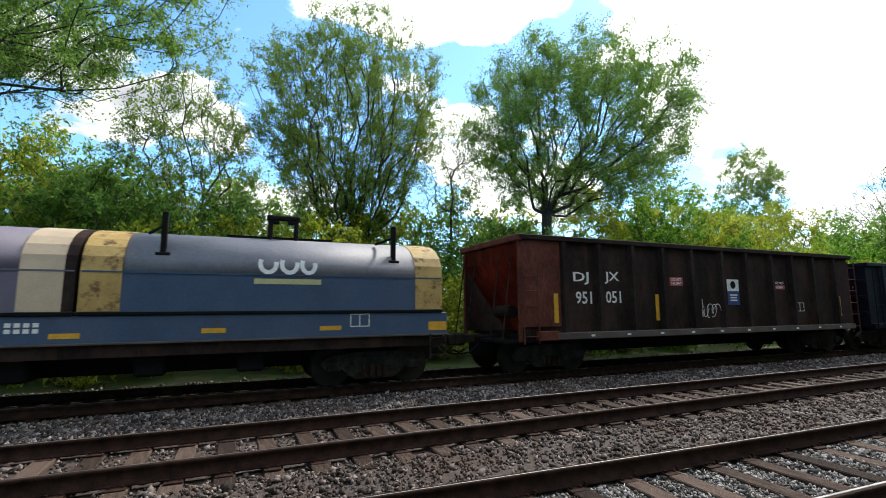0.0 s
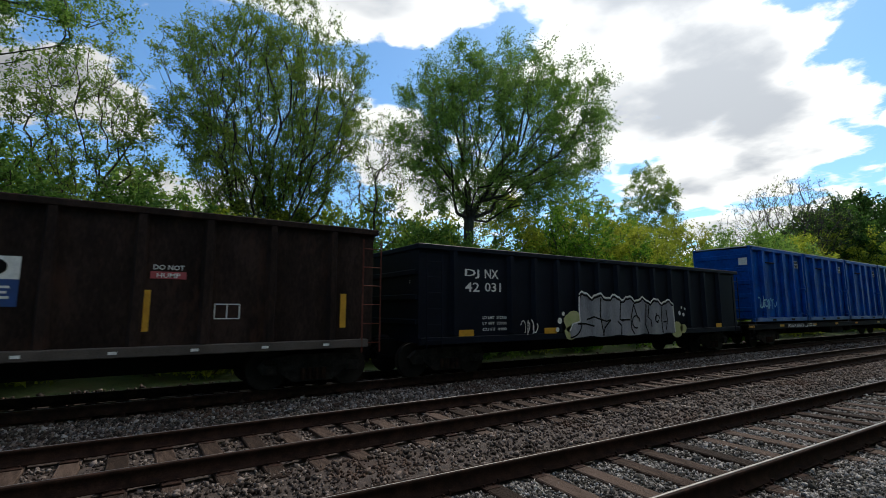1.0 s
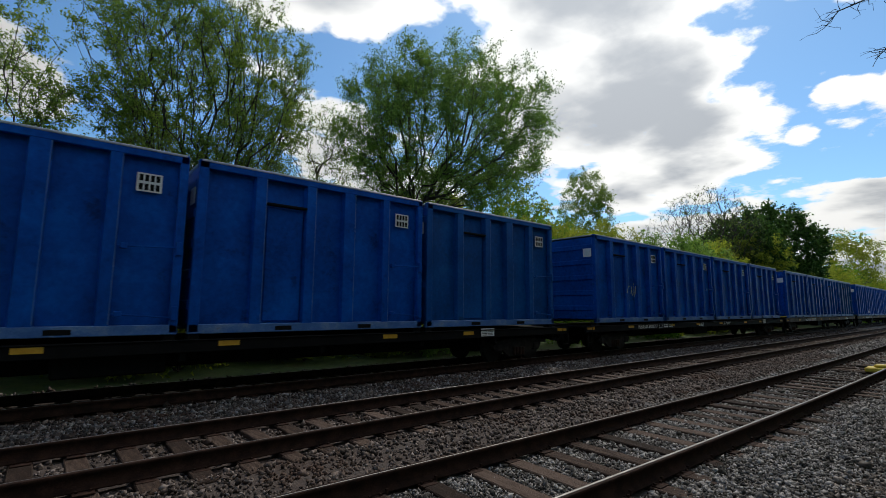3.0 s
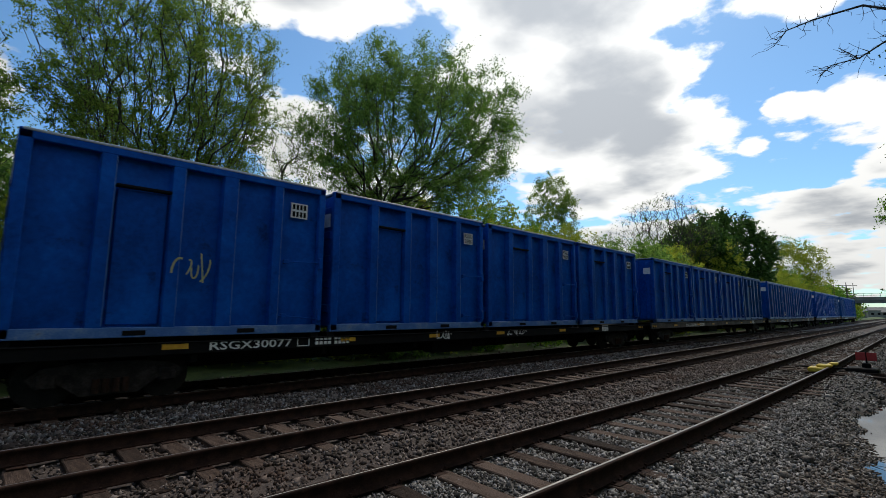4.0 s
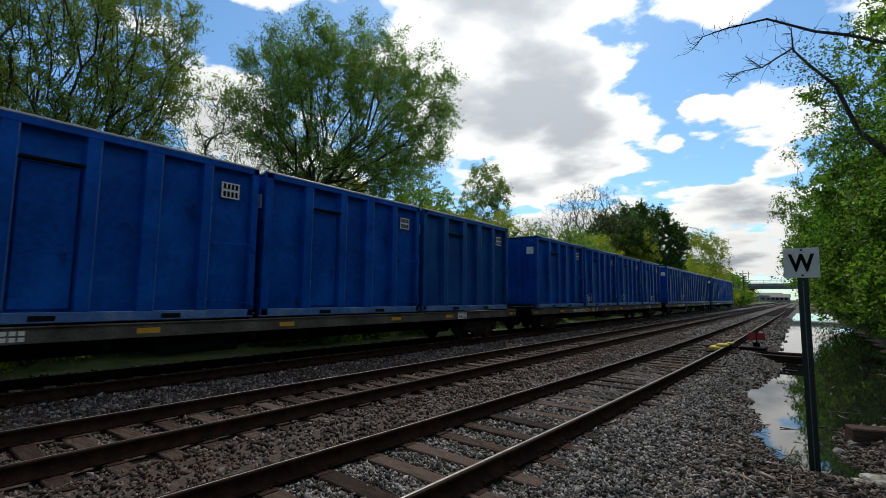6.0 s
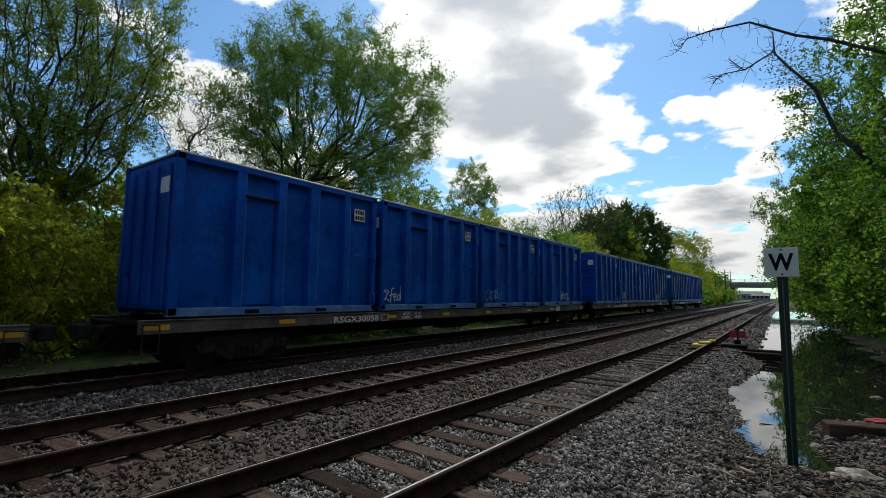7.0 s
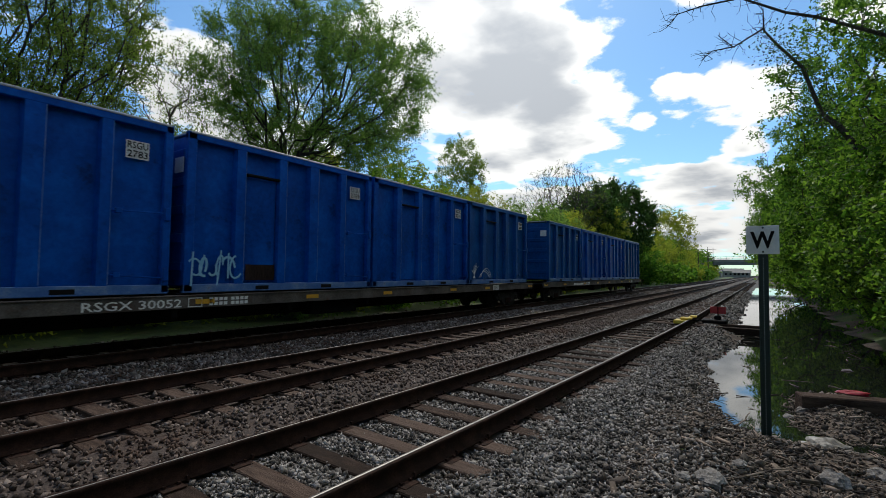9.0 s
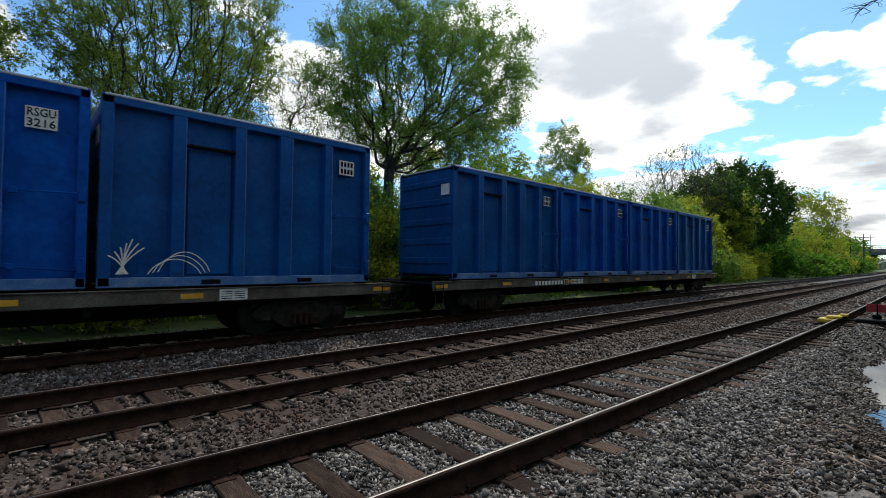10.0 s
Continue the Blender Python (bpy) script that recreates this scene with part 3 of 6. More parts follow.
RAG = surface("dirty_white_plastic", [(0.10, 0.09, 0.07), (0.20, 0.18, 0.155), (0.34, 0.32, 0.29)], 6, 0.5, bump=0.2, fine=30)


def build_sign():
    """A whistle post: a white plate with a black W on a perforated steel post."""
    x, y, z = 6.95, 0.015, -0.16
    ob = tagged(new("whistle_sign"), "white whistle sign with black W on green steel post", "sign")
    ob.location = (x, y, z)
    H = 2.325
    bm = bmesh.new()
    box(bm, (-0.02, -0.052, -0.3), (0.02, -0.034, H), 0.003), box(bm, (-0.02, 0.034, -0.3), (0.02, 0.052, H), 0.003)
    box(bm, (0.014, -0.034, -0.3), (0.022, 0.034, H))
    post = part("post", bm, GREEN_STEEL, ob)
    bm = bmesh.new()
    # each punched hole is a small pale disc on the web
    for k in range(72):
        rod(bm, (0.0125, 0, 0.1 + 0.03 * k), (0.0135, 0, 0.1 + 0.03 * k), 0.006, 6)
    part("post_hole", bm, LEDGE_PALE, post, "row of small punched holes")
    plate = part("plate", boxes(((-0.034, -0.165, H - 0.04), (-0.026, 0.175, H + 0.31)), bevel=0.002), SIGN_WHITE, ob)
    cu = bpy.data.curves.new("letter", "FONT")
    cu.body, cu.size, cu.extrude, cu.offset = "W", 1.0, 0.001, 0.03
    tmp = bpy.data.objects.new("letter", cu)
    me = bpy.data.meshes.new_from_object(tmp)
    bpy.data.objects.remove(tmp)
    co = np.zeros(len(me.vertices) * 3, np.float32)
    me.vertices.foreach_get("co", co)
    co = co.reshape(-1, 3)
    lo, hi = co.min(0), co.max(0)
    u, v = (co[:, 0] - lo[0]) / (hi[0] - lo[0]), (co[:, 1] - lo[1]) / (hi[1] - lo[1])
    out = np.stack([-0.037 - co[:, 2], 0.13 - u * 0.25, H + 0.03 + v * 0.21], 1)
    me.vertices.foreach_set("co", out.astype(np.float32).ravel())
    me.materials.clear()
    part("letter", me, BLACK, plate)
    for zz in (H - 0.012, H + 0.285):
        part("bolt", rod(bmesh.new(), (-0.036, 0, zz), (-0.044, 0, zz), 0.012, 8), GREEN_STEEL, plate)
    return ob


LEDGE_PALE = surface("pale_specks", [(0.3, 0.32, 0.3), (0.45, 0.46, 0.44)], 6, 0.5, bump=0)


def build_derail():
    """A yellow derail clamped on the siding's rail, with its throw rods and red target."""
    x = 19.4
    yr = float(siding_y(np.array(x))) - 0.7525
    ob = tagged(new("derail"), "yellow steel derail clamped over the siding rail", "derail")
    ob.location = (x, yr, RAIL)
    bm = bmesh.new()
    box(bm, (-0.35, 0.06, -0.16), (0.25, 0.5, -0.02), 0.03), box(bm, (-0.2, -0.08, -0.02), (0.2, 0.3, 0.07), 0.03)
    part("body", bm, SAFETY, ob)
    bm = bmesh.new()
    box(bm, (0.25, 0.04, -0.1), (1.3, 0.16, 0.02), 0.02), box(bm, (0.9, -0.12, -0.02), (1.25, 0.1, 0.06), 0.02)
    part("guide_bar", bm, SAFETY, ob)
    for dx in (-0.25, 0.9):
        t = tagged(new("timber"), "long dark creosoted timber under the derail stand", "timber")
        part("beam", boxes(((-0.13, -1.6, -0.2), (0.13, 3.1, 0.03)), bevel=0.015), TIE, t)
        t.location = (x + dx, yr - 0.6, 0.0)
    st = tagged(new("derail_stand"), "low black derail stand with a red target", "railway stand")
    st.location = (x + 1.3, 1.5, 0.03)
    part("stand", boxes(((-0.5, -0.3, -0.05), (0.3, 0.5, 0.12)), ((-0.1, -0.1, 0.1), (0.12, 0.12, 0.26)), bevel=0.03), BLACK, st)
    bm = bmesh.new()
    rod(bm, (0, 0, 0.2), (0, 0, 0.62), 0.02, 8), rod(bm, (-0.3, 0.4, 0.06), (-1.0, 1.6, 0.1), 0.025, 8)
    part("spindle", bm, BLACK, st)
    part("target", boxes(((-0.012, -0.26, 0.34), (0.012, 0.26, 0.6)), bevel=0.006), TARGET_RED, st)


def build_bridge():
    """The road bridge over the line, far off."""
    ob = tagged(new("road_bridge"), "low concrete road bridge over the tracks with a rail fence", "bridge")
    ob.location = (225, 0, 0)
    part("deck", boxes(((0, -42, 6.2), (11, 27, 8.0)), bevel=0.05), CONCRETE, ob)
    part("girder", boxes(((-0.3, -42, 5.7), (0.2, 27, 7.0)), bevel=0.05), BOGIE_GREY, ob)
    for y in (19.2, -16):
        part("pier", boxes(((1, y, -0.5), (10, y + 2.4, 6.2)), bevel=0.1), CONCRETE, ob)
    part("abutment", boxes(((0, 27, -0.5), (11, 36, 8.0)), bevel=0.1), CONCRETE, ob)
    bm = bmesh.new()
    for k in range(32):
        rod(bm, (0.3, -42 + k * 2.2, 8.0), (0.3, -42 + k * 2.2, 9.3), 0.05, 6)
    for z in (8.5, 9.2):
        rod(bm, (0.3, -42, z), (0.3, 27, z), 0.05, 6)
    part("railing", bm, BOGIE_GREY, ob)
    for x, y, h in ((160, 14.0, 10.0), (190, 16.5, 9.5), (215, 17.0, 12.5), (150, 15.5, 9)):
        p = tagged(new("utility_pole"), "slim dark utility pole beside the line", "utility pole", "poles by the bridge")
        bm = bmesh.new()
        rod(bm, (0, 0, -0.5), (0, 0, h), 0.14, 8, 0.10)
        part("pole", bm, BARK, p)
        part("crossarm", boxes(((-0.06, -1.0, h - 0.9), (0.06, 1.0, h - 0.75))), BARK, p)
        p.location = (x, y, 0)
    for k, (x, y, w, h) in enumerate(((330, 22, 9, 3.2), (370, 8, 10, 3.0), (430, 14, 14, 4.5), (340, -10, 9, 3.0))):
        b = tagged(new("building"), "pale low building far beyond the bridge", "building")
        part("wall", boxes(((0, 0, -0.5), (12, w, h)), bevel=0.05), CONCRETE, b)
        part("roof", prism_roof(w, h), BOGIE_GREY, b)
        for j in range(4):
            part("window", boxes(((-0.06, 1.2 + j * w / 4.4, 1.4), (0.0, 2.6 + j * w / 4.4, 2.8))), BLACK, b)
        b.location = (x, y, 0)


BOGIE_GREY = surface("grey_painted_steel", [(0.10, 0.10, 0.10), (0.17, 0.17, 0.165)], 1, 0.7, bump=0.1)


def prism_roof(w, h):
    bm = bmesh.new()
    pts = [(-0.5, -0.4), (12.5, -0.4), (12.5, w + 0.4), (-0.5, w + 0.4)]
    low = [bm.verts.new((p[0], p[1], h)) for p in pts]
    ridge = [bm.verts.new((6, -0.4, h + 2.2)), bm.verts.new((6, w + 0.4, h + 2.2))]
    bm.faces.new((low[0], low[1], ridge[0])), bm.faces.new((low[2], low[3], ridge[1]))
    bm.faces.new((low[1], low[2], ridge[1], ridge[0])), bm.faces.new((low[3], low[0], ridge[0], ridge[1])), bm.faces.new(low[::-1])
    return bm


def lump(name, label, category, x, y, size, seed, material, flat=0.6, z=None):
    """A worn lump: a rock or a crumpled rag."""
    rng = np.random.default_rng(seed)
    bm = bmesh.new()
    bmesh.ops.create_icosphere(bm, subdivisions=3, radius=1.0)
    o = Vector(rng.uniform(-9, 9, 3))
    for v in bm.verts:
        k = 1 + 0.45 * noise.noise(v.co * 1.3 + o) + 0.22 * noise.noise(v.co * 3.1 + o)
        v.co = Vector((v.co.x * size[0], v.co.y * size[1], v.co.z * size[2])) * k
    ob = part(name, bm, material)
    tagged(ob, label, category)
    ob.location = (x, y, (bank(np.array(float(x)), np.array(float(y))) if z is None else z) + size[2] * 0.25)
    return ob


def litter(n, area, seed, length, thick, material, name, label, category="debris", keep=None):
    """Broken sticks and reeds lying about."""
    rng = np.random.default_rng(seed)
    x, y = rng.uniform(area[0], area[1], n), rng.uniform(area[2], area[3], n)
    if keep is not None:
        ok = keep(x, y)
        x, y = x[ok], y[ok]
    n = len(x)
    a, ln, th = rng.uniform(0, np.pi, n), length * rng.lognormal(0, 0.5, n), thick * rng.lognormal(0, 0.35, n)
    tilt = rng.normal(size=n) * 0.12
    d = np.stack([np.cos(a), np.sin(a), tilt], 1) * ln[:, None] / 2
    s = np.stack([-np.sin(a), np.cos(a), 0 * a], 1) * th[:, None]
    u = np.stack([0 * a, 0 * a, th * 0.6], 1)
    c = np.stack([x, y, bank(x, y) + th * 0.5 + rng.uniform(0, 0.03, n)], 1)
    c[:, 2] = np.maximum(c[:, 2], WATER_Z + 0.004)
    corners = [c + i * d + j * s + k * u for i in (-1, 1) for j in (-1, 1) for k in (-1, 1)]
    v = np.stack(corners, 1)
    f = np.array([[0, 1, 3, 2], [4, 6, 7, 5], [0, 4, 5, 1], [2, 3, 7, 6], [0, 2, 6, 4], [1, 5, 7, 3]])
    me = mesh_from(name, v.reshape(-1, 3), (np.arange(n)[:, None, None] * 8 + f[None]).reshape(-1, 4), material)
    return tagged(new(name, me), label, category, kind="stuff")


def stick(x, y, length, turn, seed, r=0.014, z=0.03):
    rng = random.Random(seed)
    bm = bmesh.new()
    p = Vector((0, 0, z))
    for k in range(6):
        q = p + Vector((length / 6, rng.uniform(-0.02, 0.02), rng.uniform(-0.01, 0.012)))
        rod(bm, p, q, r * (1 - 0.1 * k), 6, r * (1 - 0.1 * (k + 1)))
        p = q
    ob = part("stick", bm, DEADWOOD)
    tagged(ob, "thin dry broken stick lying on the ground", "stick")
    ob.location, ob.rotation_euler = (x, y, float(bank(np.array(float(x)), np.array(float(y))))), (0, 0, turn)
    return ob


def build_bits():
    beam = tagged(new("timber"), "old dark square timber lying in the mud by the water", "timber")
    part("beam", boxes(((-0.15, -2.6, -0.2), (0.15, 0.0, 0.12)), bevel=0.02), TIE, beam)
    beam.location, beam.rotation_euler = (9.3, -0.40, -0.10), (0, 0, 0.30)
    lump("plastic_sheet", "crumpled dirty white plastic sheet on the bank", "litter", 7.75, -0.62, (0.20, 0.24, 0.11), 3, RAG)
    lump("plastic_sheet", "crumpled dirty white plastic sheet on the bank", "litter", 7.45, -0.45, (0.12, 0.15, 0.05), 4, RAG)
    lump("plastic_bag", "small pale plastic bag at the puddle's edge", "litter", 6.9, 0.42, (0.14, 0.12, 0.05), 5, RAG)
    lump("red_wrapper", "small bright red wrapper on the timber", "litter", 9.75, -1.1, (0.10, 0.19, 0.04), 6, CLOTH_RED, z=0.03)
    lump("yellow_wrapper", "flat pale yellow wrapper lying on the stones", "litter", 5.25, 0.71, (0.07, 0.045, 0.012), 7, surface("pale_yellow", [(0.6, 0.58, 0.2), (0.7, 0.66, 0.3)], 9, 0.6, bump=0))
    for i, (x, y, s) in enumerate(((4.75, 0.42, 0.14), (4.6, 0.62, 0.08), (5.2, 0.22, 0.08), (8.9, -0.25, 0.1), (9.2, -0.45, 0.12), (8.6, 0.05, 0.07), (10.9, -1.3, 0.12), (14, -1.5, 0.2), (5.8, -0.5, 0.16), (6.3, -0.9, 0.12))):
        lump("rock", "grey weathered rock on the damp bank", "rock", x, y, (s, s * 0.8, s * 0.55), 20 + i, STONE)
    edge = lambda x, y: bank(x, y) > WATER_Z - 0.05
    litter(6500, (4.0, 13.0, -2.6, 1.15), 11, 0.12, 0.0042, DEADWOOD, "dead_reeds", "brown broken reeds and sticks strewn along the water's edge", keep=lambda x, y: edge(x, y) & (y < 0.95 + 0.2 * np.sin(x * 3)))
    litter(150, (4.0, 12.0, -2.6, 1.1), 12, 0.16, 0.014, DEADWOOD, "bark_pieces", "flat pieces of bark and dead wood on the bank", keep=edge)
    litter(60, (9, 20, -3.2, 0.6), 13, 0.25, 0.008, DEADWOOD, "floating_twigs", "twigs floating on the dark water")
    tagged(new("bank_stones", mesh_from("bank_stones", *rocks(9000, (3.6, 12.5, -2.4, 1.3), 0.045, 8, lambda x, y, rng: edge(x, y)), SOIL_STONE)), "dark muddy stones of the bank", "stones", kind="stuff")
    for k, (x, y, ln, a) in enumerate(((10.7, 2.2, 0.62, 1.0), (4.9, 0.25, 0.75, -0.6), (5.6, -0.35, 0.6, 0.9), (6.6, 0.1, 0.5, 0.2), (7.2, 0.35, 0.9, -0.15), (8.2, -0.2, 0.8, 0.5))):
        stick(x, y, ln, a, k)


SOIL_STONE = surface("muddy_stone", [(0.03, 0.023, 0.018), (0.08, 0.062, 0.05), (0.17, 0.14, 0.118)], 3, 0.8, bump=0.4, island=0.7)
build_sign()
build_derail()
build_bridge()
build_bits()


# ---- greenery ----
LEAF_MAY = surface("young_leaves", [(0.09, 0.18, 0.028), (0.16, 0.29, 0.045), (0.26, 0.40, 0.08)], 0.25, 0.5, bump=0, island=0.7, spec=0.3, leaf=0.65)
LEAF_OLIVE = surface("olive_leaves", [(0.11, 0.19, 0.028), (0.185, 0.29, 0.043), (0.28, 0.37, 0.065)], 0.25, 0.6, bump=0, island=0.6, spec=0.2, leaf=0.6)
LEAF_DARK = surface("dark_leaves", [(0.025, 0.065, 0.010), (0.055, 0.125, 0.02), (0.10, 0.19, 0.035)], 0.25, 0.5, bump=0, island=0.7, spec=0.2, leaf=0.5)
LEAF_LIME = surface("lime_leaves", [(0.18, 0.23, 0.02), (0.30, 0.36, 0.033), (0.42, 0.45, 0.055)], 0.25, 0.55, bump=0, island=0.6, spec=0.2, leaf=0.75)
LEAF_BRUSH = surface("brush_leaves", [(0.05, 0.14, 0.010), (0.11, 0.25, 0.018), (0.22, 0.38, 0.035)], 0.25, 0.5, bump=0, island=0.75, spec=0.2, leaf=0.62)
LEAF_THICKET = surface("thicket_leaves", [(0.04, 0.11, 0.010), (0.09, 0.21, 0.018), (0.20, 0.36, 0.035)], 0.35, 0.5, bump=0, island=0.8, spec=0.2, leaf=0.58)


def ground_at(x, y):
    return float(bank(np.array(float(x)), np.array(float(y))))


def build_trees():
    T = tree
    g = ground_at
    T("vase_tree", 5.0, 24, 17.4, 11.0, 11, LEAF_OLIVE, stems=8, trunk=0.62, clear=0.26, tips=1100, per_tip=190, leaf=0.078, sparse=0.36, bias=0.8, power=2.1, lumps=0.07, droop=-0.3, twigs=True, fork=0.4, hollow=0.35, thin=0.013, vase=0.62,
      label="tall vase-shaped tree with many upright limbs and thin olive spring leaves")
    T("willow_tree", 15.6, 22, 18.2, 13.6, 12, LEAF_MAY, trunk=0.40, power=2.0, clear=0.42, tips=900, per_tip=300, leaf=0.085, sparse=0.5, bias=0.7, fork=1.18, bole=0.7, lean=(2.3, 0), lumps=0.13, hollow=0.5, twigs=True, droop=0.05, thin=0.014,
      label="broad tree with a forked dark trunk and a full green crown")
    T("young_tree", 12.2, 27, 15.2, 4.6, 13, LEAF_OLIVE, trunk=0.13, clear=0.35, tips=320, per_tip=34, leaf=0.085, sparse=0.32, bias=0.25, twigs=True, fork=1.9, thin=0.011, label="thin young tree with few leaves")
    T("poplar_tree", 63.0, 40, 24.0, 8.6, 14, LEAF_OLIVE, trunk=0.3, clear=0.10, tips=520, per_tip=130, leaf=0.16, sparse=0.55, bias=0.5, fork=2.2, lumps=0.1, droop=0.0, label="slim upright tree with pale green leaves")
    T("bare_tree", 77.0, 28, 20.5, 14.0, 15, LEAF_OLIVE, trunk=0.34, clear=0.25, tips=1500, per_tip=5, leaf=0.16, sparse=0.5, twigs=True, bias=0.6, thin=0.017, label="bare tree with fine leafless twigs")
    T("dark_tree", 96.0, 24, 20.0, 13.0, 16, LEAF_DARK, trunk=0.4, clear=0.12, tips=420, per_tip=150, leaf=0.32, sparse=0.85, lumps=0.1, hollow=0.6, label="full dark green tree beside the railway")
    T("dark_tree", 84.0, 26, 17.0, 12.0, 26, LEAF_DARK, trunk=0.4, clear=0.12, tips=400, per_tip=150, leaf=0.32, sparse=0.85, lumps=0.1, hollow=0.6, label="full dark green tree beside the railway")
    T("lime_tree", 132.0, 20, 20.0, 12.0, 17, LEAF_LIME, trunk=0.35, clear=0.12, tips=420, per_tip=42, leaf=0.3, sparse=0.8, label="yellow-green tree in young leaf near the bridge")
    T("leaning_tree", -11.5, 17.0, 17.5, 14.0, 18, LEAF_MAY, trunk=0.36, clear=0.33, tips=700, per_tip=300, leaf=0.075, sparse=0.42, lean=(3.4, -1.0), bias=0.65, twigs=True, label="wide tree with dark leaning limbs")
    T("young_tree", -2.6, 27, 13.8, 7.0, 19, LEAF_OLIVE, trunk=0.16, clear=0.3, tips=400, per_tip=100, leaf=0.10, sparse=0.36, twigs=True, label="slender tree in thin yellow-green leaf")
    rng = random.Random(3)
    # the wood behind, further off
    for i in range(30):
        x = -32 + i * 4.6 + rng.uniform(-2, 2)
        y = rng.uniform(29, 42)
        T("woodland_tree", x, y, rng.uniform(9.5, 13.5) - (2.5 if 2 < x < 14 else 0), rng.uniform(5, 8), 100 + i, rng.choice([LEAF_OLIVE, LEAF_MAY, LEAF_OLIVE, LEAF_LIME]), trunk=0.15, clear=0.15, tips=130, per_tip=60, leaf=0.24, sparse=0.6,
          label=rng.choice(["slender woodland tree in thin spring leaf", "woodland tree with pale bark and light green leaves"]))
    for i, (x, y, h) in enumerate(((-15, 22, 9.5), (-9, 24, 8.6), (-21, 25, 12.5), (-14, 27, 12.0), (-17.5, 24, 11.0), (-8, 28, 11.5), (-5.5, 21.5, 7.6), (23, 26, 11.5), (27, 24, 12.5), (30, 27, 11), (33, 23, 9), (-19, 20, 10), (38, 28, 12), (44, 26, 11))):
        T("woodland_tree", x, y, h, 6.0, 160 + i, rng.choice([LEAF_MAY, LEAF_BRUSH, LEAF_LIME]), trunk=0.15, clear=0.12, tips=220, per_tip=90, leaf=0.15, sparse=0.42, label="leafy woodland tree close behind the railway")
    for i in range(16):
        x = 58 + i * 8 + rng.uniform(-3, 3)
        T("woodland_tree", x, rng.uniform(22, 30), rng.uniform(8, 11.5) + (2.6 if x < 82 else 0), rng.uniform(8, 11), 140 + i, rng.choice([LEAF_BRUSH, LEAF_LIME, LEAF_MAY, LEAF_LIME]) if x < 104 else LEAF_LIME, trunk=0.2, clear=0.05, tips=230, per_tip=150 if x < 104 else 60, leaf=0.22, sparse=0.75,
          label="rounded leafy tree along the railway")
    for i in range(7):
        T("woodland_tree", 150 + i * 22 + rng.uniform(-4, 4), rng.uniform(22, 30), rng.uniform(9, 14), 13, 180 + i, rng.choice([LEAF_LIME, LEAF_BRUSH]), trunk=0.25, clear=0.03, tips=140, per_tip=45, leaf=0.6, sparse=1.2, label="rounded leafy tree along the railway")
    # shrubs along the far side of the line, in two rows
    for i in range(34):
        x = -18 + i * 2.2 + rng.uniform(-0.8, 0.8) + max(0, i - 18) * 1.4
        y = rng.uniform(16.6, 19.0)
        T("shrub", x, y, rng.uniform(2.6, 5.2), rng.uniform(3.4, 5.0), 200 + i, rng.choice([LEAF_BRUSH, LEAF_LIME, LEAF_MAY, LEAF_LIME]), trunk=0.06, clear=0.0, tips=120, per_tip=90, leaf=0.14, sparse=0.36, stems=3, hollow=0.2, z=g(x, y),
          label="bushy bright green shrub at the edge of the wood", category="shrub")
    for i in range(24):
        x = -20 + i * 3.0 + rng.uniform(-1, 1) + max(0, i - 14) * 1.5
        y = rng.uniform(20.5, 24)
        T("shrub", x, y, rng.uniform(5.2, 7.4), rng.uniform(4.5, 6.0), 250 + i, rng.choice([LEAF_BRUSH, LEAF_LIME, LEAF_MAY]), trunk=0.08, clear=0.0, tips=130, per_tip=75, leaf=0.18, sparse=0.46, stems=3, hollow=0.2, z=g(x, y),
          label="tall leafy shrub under the trees", category="shrub")
    for i in range(9):
        x = 88 + i * 13 + rng.uniform(-3, 3)
        T("shrub", x, rng.uniform(15.5, 17.5), rng.uniform(3, 5.5), 7, 280 + i, rng.choice([LEAF_LIME, LEAF_BRUSH, LEAF_LIME]), trunk=0.06, clear=0.0, tips=90, per_tip=60, leaf=0.4, sparse=0.7, stems=3, hollow=0.2, label="bushy bright green shrub beside the far tracks", category="shrub")
    # the thicket over the ditch
    for i in range(18):
        x = 10.5 + i * 1.6 + max(0, i - 6) * 2.6
        y = -4.75 - rng.uniform(-0.3, 0.6) + 0.75 * min(1, max(0, (x - 18) / 12)) + 0.01 * x
        h = rng.uniform(4.4, 6.0) + 0.20 * max(0, x - 11) * (1 if x < 32 else 0.6)
        T("thicket_bush", x, y, h, rng.uniform(5.6, 6.6) + 0.03 * x, 300 + i, rng.choice([LEAF_THICKET, LEAF_THICKET, LEAF_BRUSH]), trunk=0.10, clear=0.12 if x < 12.5 else 0.05, tips=260, per_tip=230 if x < 25 else 130, leaf=0.075 + 0.0017 * x, fold=x < 16, sparse=0.30 + 0.005 * x, twigs=x < 20, stems=3, hollow=0.3, z=g(x, y),
          label="dense green bush leaning over the ditch", category="bush")
    for i, (x, y, h, s) in enumerate(((12.5, -6.0, 11, 6.5), (18, -5.4, 13, 7.5), (26, -4.6, 14, 8), (37, -4.2, 14, 9))):
        T("ditch_tree", x, y, h, s, 330 + i, LEAF_THICKET, trunk=0.2, clear=0.2, tips=320, per_tip=130, leaf=0.12, sparse=0.42, z=g(x, y), label="leafy tree rising behind the ditch")
    # unseen trees added on the viewer's side along the ditch, darkening the train's side
    for i, x in enumerate((-24, -16, -8, -1, 6)):
        T("ditch_tree", x, -9.5 + rng.uniform(-1, 1), 10.0, 8.5, 350 + i, LEAF_BRUSH, trunk=0.2, clear=0.05, tips=120, per_tip=40, leaf=0.4, sparse=0.7, label="leafy tree rising behind the ditch")


